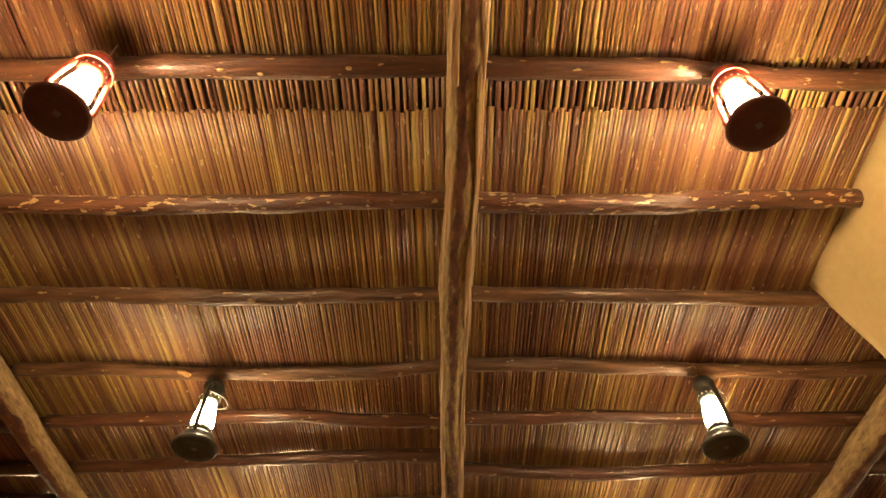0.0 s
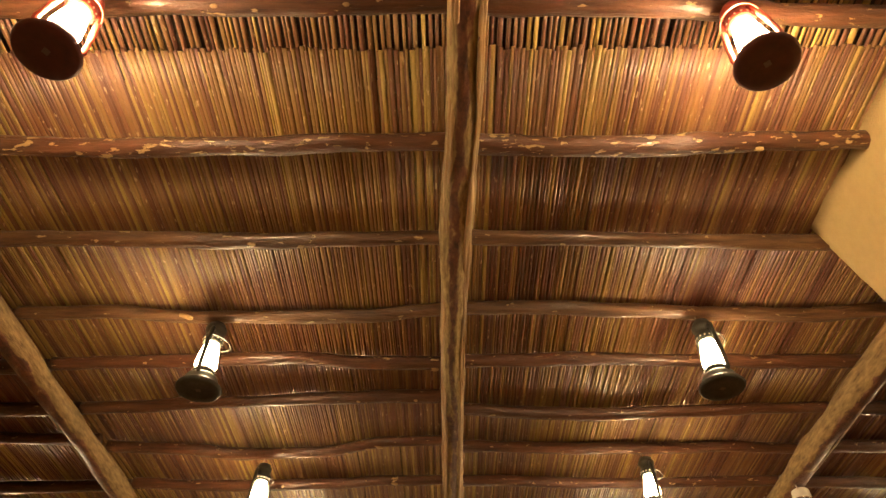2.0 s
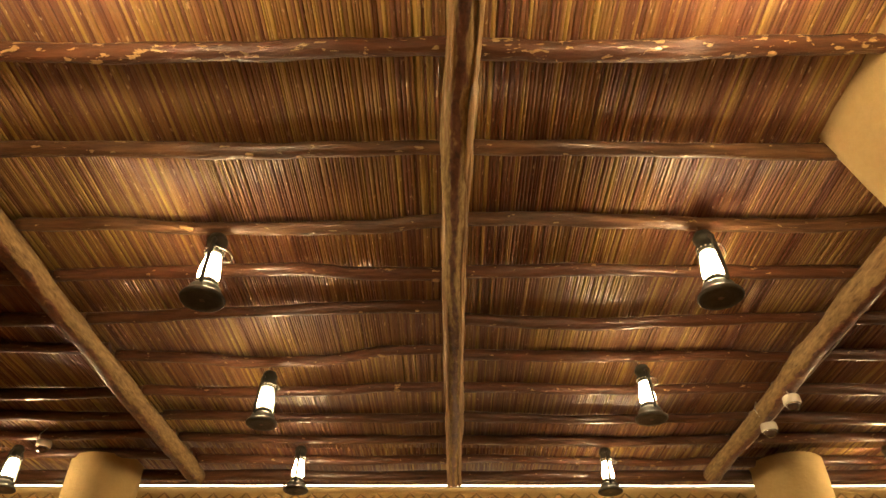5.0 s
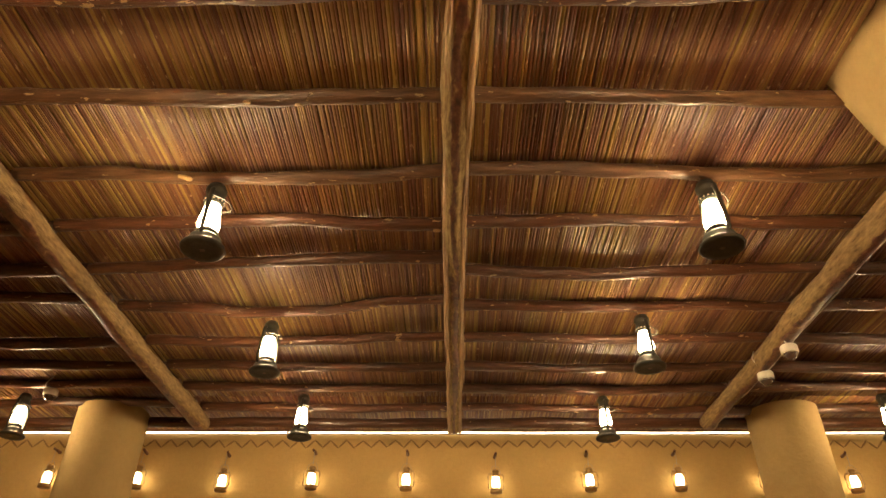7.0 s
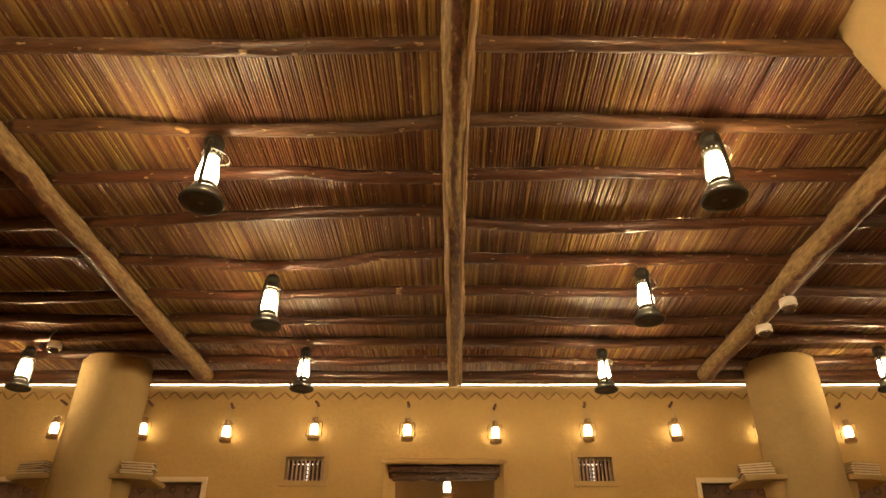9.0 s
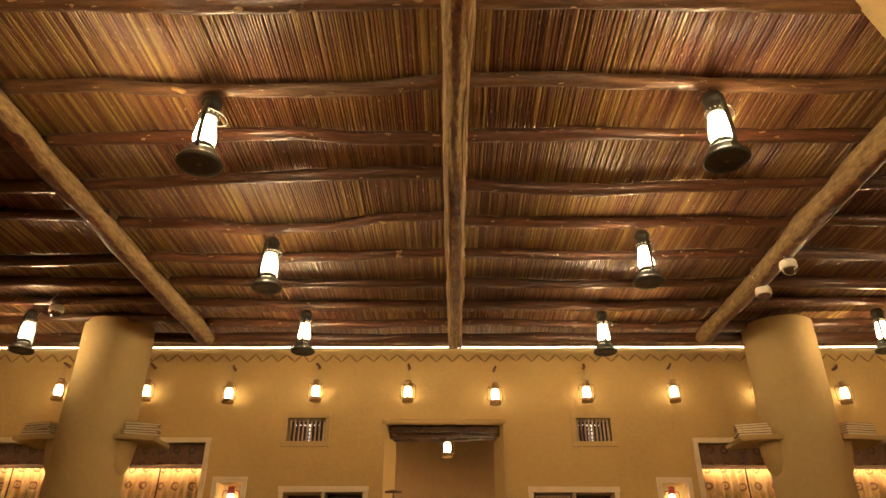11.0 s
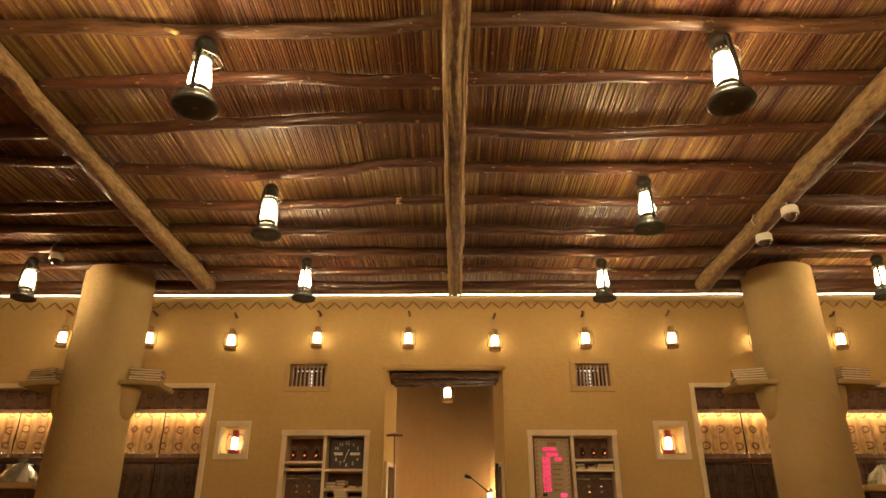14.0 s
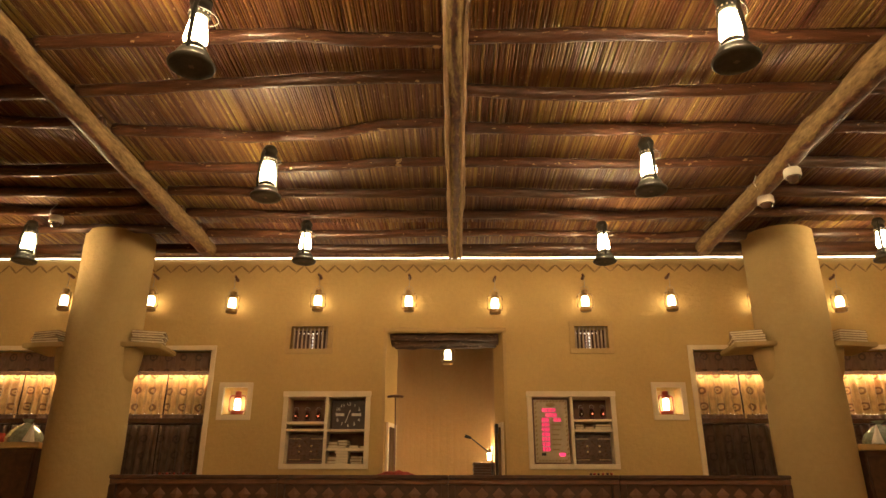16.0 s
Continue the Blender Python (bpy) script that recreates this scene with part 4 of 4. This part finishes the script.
xa, xb = SHELF_L
mid = (xa + xb) / 2
shelf_unit(xa, xb, "cream recessed shelf with lanterns, clock and books", [(xa + 0.021, mid - 0.0145, 1.797, 0.022), (xa + 0.021, mid - 0.0145, 1.732, 0.022),
                                                                         (mid + 0.0145, xb - 0.021, 1.728, 0.022), (mid + 0.0145, xb - 0.021, 1.56, 0.022)])
for k in range(3):
    toy_lantern((xa + 0.085 + 0.105 * k, WALL + 0.06, 1.8194), RED_FLAME)
studded_box((xa + mid) / 2, 1.4445, 0.33, 0.27)
clock = thing("wall_clock", ((mid + xb) / 2, WALL + 0.1, 1.7504), "dark square clock with pale numerals and a reflection", "clock")
part("case", boxed(-0.165, 0.165, 0, 0.05, 0, 0.285, bevel=0.012), GLOSS_BLACK, clock)
part("bezel", boxed(-0.15, 0.15, -0.004, -0.0005, 0.015, 0.27), CLOCK_FACE, clock)
for n in range(1, 13):
    a = n * math.tau / 12
    glyph(str(n), 0.042, 0.115 * math.sin(a), -0.0055, 0.142 + 0.098 * math.cos(a), DIAL_WHITE, clock)
part("hour_hand", tube([(0, -0.008, 0.142), (0.018, -0.008, 0.185)], 0.004, 5), DIAL_WHITE, clock)
part("minute_hand", tube([(0, -0.008, 0.142), (-0.025, -0.008, 0.07)], 0.003, 5), DIAL_WHITE, clock)
part("date_window", boxed(-0.115, -0.04, -0.0065, -0.0045, 0.13, 0.155), DIAL_WHITE, clock)
part("date_window", boxed(0.03, 0.115, -0.0065, -0.0045, 0.13, 0.155), DIAL_WHITE, clock)
stack((mid + 0.07, WALL + 0.07, 1.5824), 2, (0.1, 0.14, 0.028), 4, BOOK_BROWN, "small cream-paged book lying flat on a shelf", "shelf books")
stack((mid + 0.165, WALL + 0.07, 1.5824), 3, (0.09, 0.14, 0.026), -4, BOOK_BROWN, "small cream-paged book lying flat on a shelf", "shelf books")
stack((mid + 0.265, WALL + 0.07, 1.5824), 1, (0.09, 0.14, 0.028), 3, BOOK_BROWN, "small cream-paged book lying flat on a shelf", "shelf books")
stack((mid + 0.345, WALL + 0.07, 1.5824), 1, (0.07, 0.14, 0.022), 0, BOOK_BROWN, "small cream-paged book lying flat on a shelf", "shelf books")
stack((mid + 0.165, WALL + 0.06, 1.4445), 5, (0.12, 0.16, 0.023), 3, WHITE_WOOD, "cream book lying in a pile on a shelf", "shelf books")
stack((mid + 0.07, WALL + 0.07, 1.4445), 2, (0.08, 0.16, 0.03), 0, BOOK_BROWN, "small cream-paged book lying flat on a shelf", "shelf books")
stack((mid + 0.3, WALL + 0.07, 1.4445), 3, (0.11, 0.16, 0.024), -3, BOOK_BROWN, "small cream-paged book lying flat on a shelf", "shelf books")

xa, xb = SHELF_R
mid = (xa + xb) / 2
shelf_unit(xa, xb, "cream recessed shelf with a red digital board, lanterns and books", [(mid + 0.0145, xb - 0.021, 1.818, 0.022), (mid + 0.0145, xb - 0.021, 1.728, 0.022)])
for k in range(3):
    toy_lantern((mid + 0.1 + 0.1 * k, WALL + 0.06, 1.8404), RED_FLAME if k else DIAL_WHITE)
studded_box((mid + xb) / 2 + 0.002, 1.4445, 0.33, 0.27)
for u, c, w in ((mid + 0.07, 2, 0.08), (mid + 0.16, 1, 0.08), (mid + 0.29, 2, 0.16)):
    stack((u, WALL + 0.07, 1.7504), c, (w, 0.14, 0.024), 0, BOOK_BROWN, "small cream-paged book lying flat on a shelf", "shelf books")
board = thing("digital_board", ((xa + mid) / 2 + 0.004, WALL + 0.03, 1.4445), "cream ornate prayer-time board with glowing red digits", "clock")
part("case", boxed(-0.166, 0.166, 0, 0.05, 0, 0.592, bevel=0.004), WALNUT, board)
part("face", boxed(-0.155, 0.155, -0.004, -0.0005, 0.016, 0.576), BOARD_FACE, board, "cream printed face")
for k in range(13):
    for side in (-1, 1):
        part("ornament", boxed(-0.006, 0.006, -0.006, -0.0045, -0.012, 0.012), GOLD_INK, board).matrix_basis = pose(side * 0.14, 0, 0.05 + 0.041 * k, 0, 45 if k % 2 else 20, 0)
for k in range(9):
    for z in (0.032, 0.562):
        part("ornament", boxed(-0.006, 0.006, -0.006, -0.0045, -0.009, 0.009), GOLD_INK, board).matrix_basis = pose(-0.12 + 0.03 * k, 0, z, 0, 45 if k % 2 else 70, 0)
part("crest", lathe([(0, -0.001), (0.045, -0.001), (0.03, 0.001), (0, 0.001)], 16, m=pose(0, -0.006, 0.53, 90, 0, 0) @ Matrix.Diagonal((1, 0.45, 1, 1))), GOLD_INK, board)
rows = [(0.465, -0.02, 0.13), (0.42, 0.0, 0.11), (0.378, -0.055, 0.07), (0.378, 0.055, 0.07)] + [(0.335 - 0.044 * k, -0.055, 0.075) for k in range(6)]
for z, u, w in rows:
    n = max(3, int(w / 0.024))
    part("display_window", boxed(u - w / 2, u + w / 2, -0.006, -0.0045, z - 0.002, z + 0.034), RED_DIM, board, "dim red display window")
    for i in range(n):
        c, q = u - w / 2 + w * (i + 0.5) / n, w / n * 0.34
        bars = [(c - q, c + q, z + 0.027, z + 0.032), (c - q, c + q, z, z + 0.005), (c + q - 0.005, c + q, z + 0.006, z + 0.026)]
        if random.random() < 0.6:
            bars.append((c - q, c + q - 0.006, z + 0.0135, z + 0.0185))
        else:
            bars.append((c - q, c - q + 0.005, z + 0.006, z + 0.026))
        for xa_, xb_, za_, zb_ in bars:
            part("lit_digit", boxed(xa_, xb_, -0.009, -0.0065, za_, zb_), RED_LED, board)
for k in range(6):
    part("caption_bar", boxed(0.0, 0.09 - 0.012 * (k % 3), -0.006, -0.0045, 0.342 - 0.044 * k, 0.356 - 0.044 * k), GOLD_INK, board)
part("lit_digit", boxed(0.06, 0.115, -0.008, -0.0045, 0.07, 0.1, bevel=0.008), RED_LED, board)
part("sensor", boxed(-0.1, -0.06, -0.006, -0.0045, 0.075, 0.1), BLACK, board)

# ---- books on the column brackets ----
for (x, y) in COLUMNS:
    for sx in (-1, 1):
        stack((x + sx * 0.42, y - 0.03, 2.394), 5, (0.22, 0.27, 0.021), 90 + sx * 14, BOOK_BROWN, "large cream book lying in a pile on a bracket", "bracket books")

# ---- alcove things ----
lamp2 = copy_thing(small, pose(-0.017, WALL + 0.6, 2.687, 0, 0, 10))
lamp2["label"] = "small bronze hurricane lantern, lit, hanging in the alcove"
hook = thing("hanging_wire", (-0.017, WALL + 0.6, 2.687), "thin wire from the alcove ceiling", "wire")
part("wire_line", tube([(0, 0.0, -0.02), (0.004, 0, 0.2), (0, 0, 0.41)], 0.003, 5), STEEL, hook)
lect = thing("lectern", (0.345, WALL + 0.64, 0), "dark wooden lectern stand with a ribbed top", "lectern")
part("pedestal", boxed(-0.1, 0.1, -0.1, 0.1, 0, 1.372, bevel=0.01), DARK_WOOD, lect)
for k in range(5):
    part("ribbed_board", boxed(-0.115 + 0.006 * (k % 2), 0.1 - 0.006 * (k % 2), -0.14, 0.14, 1.3745 + 0.024 * k, 1.3965 + 0.024 * k, bevel=0.004), DARK_WOOD, lect)
desk_lamp = barn_lantern(BRONZE, GLOBE_BRIGHT, "small bright hurricane lantern standing on the lectern")
# point light added beside the lectern lantern to brighten the alcove wall
alcove_fill = bpy.data.lights.new("alcove_fill", "POINT")
alcove_fill.energy, alcove_fill.color, alcove_fill.shadow_soft_size = 22.0, LAMP_COLOUR, 0.028
new("bare_bulb", alcove_fill).location = (0.35, WALL + 0.68, 1.6)
desk_lamp.matrix_basis = pose(0.4, WALL + 0.62, 1.4951 + 0.25 * 0.55, 0, 0, 35) @ Matrix.Scale(0.55, 4)


def mic_stand(name, x, y, z0, tilt_to, tip, label):
    ob = thing(name, (x, y, 0), label, "microphone stand")
    part("foot", lathe([(0, 0), (0.13, 0), (0.13, 0.015), (0.02, 0.03), (0, 0.03)], 20), BLACK, ob, smooth=True)
    part("pole", tube([(0, 0, 0.031), (0, 0, z0)], 0.009, 8), BLACK, ob, smooth=True)
    part("boom", tube([(0, 0, z0), tilt_to], 0.006, 8), BLACK, ob, smooth=True)
    part("microphone", tube([tilt_to, tip], [0.012, 0.018], 10), BLACK, ob, smooth=True)
    return ob


mic_stand("microphone_stand", 0.39, WALL + 0.05, 1.53, (-0.19, 0.02, 1.68), (-0.245, 0.02, 1.7), "black microphone stand with a slanting boom")
mic_stand("microphone_stand", 0.432, WALL - 0.06, 1.62, (0.0, 0.0, 1.71), (0.0, 0.0, 1.79), "upright black microphone stand beside the niche jamb")
staff = thing("staff", (-0.498, WALL - 0.06, 0), "thin wooden staff with a cross handle leaning on the wall", "staff")
part("shaft", tube([(0.03, 0, 0.0), (0.018, 0.0, 1.0), (0, 0.03, 2.035)], 0.0065, 8), WALNUT, staff, smooth=True)
part("cross_handle", tube([(-0.075, 0.025, 2.04), (0, 0.028, 2.047), (0.075, 0.025, 2.04)], [0.01, 0.015, 0.01], 8), WALNUT, staff, smooth=True)
for x, s in ((-0.545, 1), (0.468, -1)):
    ob = thing("jamb_panel", (x, WALL + 0.16, 0), "narrow cream-framed glass panel on the niche jamb", "panel", "jamb panels")
    ob.rotation_euler[2] = radians(-14.8 * s)
    part("frame", boxed(-0.012, 0.012, -0.12, 0.12, 1.0, 1.82, bevel=0.003), WHITE_WOOD, ob)
    part("pane", boxed(0.0125 * s, 0.016 * s, -0.085, 0.085, 1.04, 1.78) if s > 0 else boxed(-0.016, -0.0125, -0.085, 0.085, 1.04, 1.78), GLOSS_BLACK, ob)

# ---- carved screen in front ----
XS = (-2.515, -1.26, 0.0, 1.255, 2.51)
for xa, xb in zip(XS, XS[1:]):
    ob = thing("wooden_screen", ((xa + xb) / 2, 5.4, 0), "low dark carved wooden screen with a broad top rail", "screen", "carved screens")
    h = (xb - xa) / 2 - 0.0008
    part("top_rail", boxed(-h, h, -0.06, 0.06, 1.27, 1.3, bevel=0.008), DARK_WOOD, ob)
    part("under_rail", boxed(-h, h, -0.04, 0.04, 1.235, 1.269, bevel=0.006), WALNUT, ob)
    part("panel", boxed(-h + 0.05, h - 0.05, -0.012, 0.012, 0.08, 1.234), DARK_WOOD, ob)
    for s in (-1, 1):
        part("post", boxed(s * h - 0.05 * (s > 0), s * h + 0.05 * (s < 0), -0.045, 0.045, 0, 1.234, bevel=0.006), DARK_WOOD, ob)
    part("bottom_rail", boxed(-h + 0.051, h - 0.051, -0.04, 0.04, 0, 0.079), DARK_WOOD, ob)
    for k in range(9):
        u = -h + 0.12 + (2 * h - 0.24) * k / 8
        part("carved_lozenge", lathe([(0, -0.012), (0.05, 0), (0, 0.012)], 4, m=pose(u, -0.014, 1.165, 90, 0, 0)), WALNUT, ob)
cloth = thing("folded_cloth", (-0.39, 5.4, 1.3002), "crumpled dark red cloth lying on the screen rail", "cloth")
bm = bmesh.new()
bmesh.ops.create_grid(bm, x_segments=24, y_segments=12, size=0.5)
for v in bm.verts:
    x, y = v.co.x, v.co.y
    edge = min(1, 4 * (0.5 - abs(x)), 4 * (0.5 - abs(y)))
    v.co = Vector((x * 0.3, y * 0.1, max(0, edge) * (0.022 + 0.02 * noise.noise((x * 7, y * 5, 3)))))
part("cloth", bm, RED_CLOTH, cloth, smooth=True)
for x, w in ((-2.05, 0.3), (1.15, 0.18)):
    ob = thing("prayer_beads", (x, 5.4, 1.3002), "string of dark red beads lying on the rail", "beads", "bead strings")
    for k in range(int(w / 0.03)):
        part("bead", lathe([(0, 0), (0.011, 0.006), (0.011, 0.014), (0, 0.02)], 8, m=Matrix.Translation((k * 0.03 - w / 2, 0.015 * math.sin(k), 0))), RED_CLOTH if k % 2 else DARK_RED, ob)

# ---- cabinets with wrapped baskets, beyond the columns ----
def cabinet(x, y, w, h, top):
    ob = thing("cabinet", (x, y, 0), "dark wooden cabinet with a pale top", "cabinet", "side cabinets")
    part("body", boxed(-w / 2, w / 2, -0.2, 0.2, 0, h - 0.05, bevel=0.006), DARK_WOOD, ob)
    part("top", boxed(-w / 2 - 0.03, w / 2 + 0.03, -0.23, 0.21, h - 0.049, h, bevel=0.01), top, ob, "pale worn top board")
    for s in (-1, 1):
        d = part("door", boxed(s * w / 4 - w / 4 + 0.015, s * w / 4 + w / 4 - 0.015, -0.22, -0.201, 0.06, h - 0.09, bevel=0.004), DARK_WOOD, ob)
        part("handle", tube([(s * 0.06, -0.245, h - 0.35), (s * 0.06, -0.25, h - 0.28), (s * 0.06, -0.245, h - 0.21)], 0.007, 6), STEEL, d)
    return ob


cabinet(-3.98, 6.1, 1.1, 1.58, MUD_PALE)
cabinet(3.95, 6.12, 1.1, 1.57, MUD_PALE)
for x, y, z, flip in ((-3.62, 6.02, 1.58, 1), (3.64, 6.04, 1.57, -1)):
    ob = thing("gift_basket", (x, y, z), "gift basket wrapped in shiny clear film", "basket", "wrapped baskets")
    bm = lathe([(0, 0), (0.14, 0), (0.15, 0.04), (0.12, 0.1), (0.06, 0.15), (0.02, 0.17), (0.05, 0.2), (0, 0.19)], 20)
    for v in bm.verts:
        v.co += Vector((noise.noise(v.co * 25), noise.noise(v.co * 25 + Vector((9, 0, 0))), 0)) * 0.014
    part("film", bm, CELLOPHANE, ob)
    part("tissue", lathe([(0.05, 0), (0, 0.16)], 8, m=pose(0.12 * flip, -0.14, 0.001, 0, 6, 0)), WHITE_PLASTIC, ob, "white tissue cone")
    b2 = thing("red_box", (x - 0.32 * flip, y, z), "small red box with pale trim", "box", "red boxes")
    part("carton", boxed(-0.1, 0.1, -0.08, 0.08, 0, 0.09, bevel=0.004), RED_PAINT, b2)
    part("trim_band", boxed(-0.101, 0.101, -0.083, -0.0805, 0.035, 0.055), PAPER, b2)

# ---- dome cameras on the beams ----
def dome_camera(x, y, z, wire):
    ob = thing("dome_camera", (x, y, z), "white dome security camera on a ceiling beam", "camera", "dome cameras")
    part("housing", lathe([(0, 0), (0.05, 0), (0.056, -0.008), (0.058, -0.05), (0.05, -0.058), (0, -0.058)], 28), WHITE_PLASTIC, ob, smooth=True)
    part("dome", lathe([(0.044, -0.0585), (0.041, -0.078), (0.028, -0.096), (0, -0.103)], 20), GLOSS_BLACK, ob, "dark glossy dome", True)
    part("lens_ring", lathe([(0.0445, -0.0585), (0.049, -0.0585), (0.048, -0.068), (0.0445, -0.068), (0.0445, -0.0585)], 20), SILVER, ob)
    part("cable", tube([(-0.03, -0.045, -0.012), (-0.045 + wire * 0.4, -0.065, 0.03), (-0.03 + wire, -0.07, 0.08), (wire, -0.06, 0.14)], 0.0045, 6), WHITE_PLASTIC, ob, smooth=True)


dome_camera(2.355, 4.25, 3.24, -0.03)
dome_camera(2.36, 4.69, 3.24, -0.07)
dome_camera(-3.31, 5.31, 3.372, 0.05)
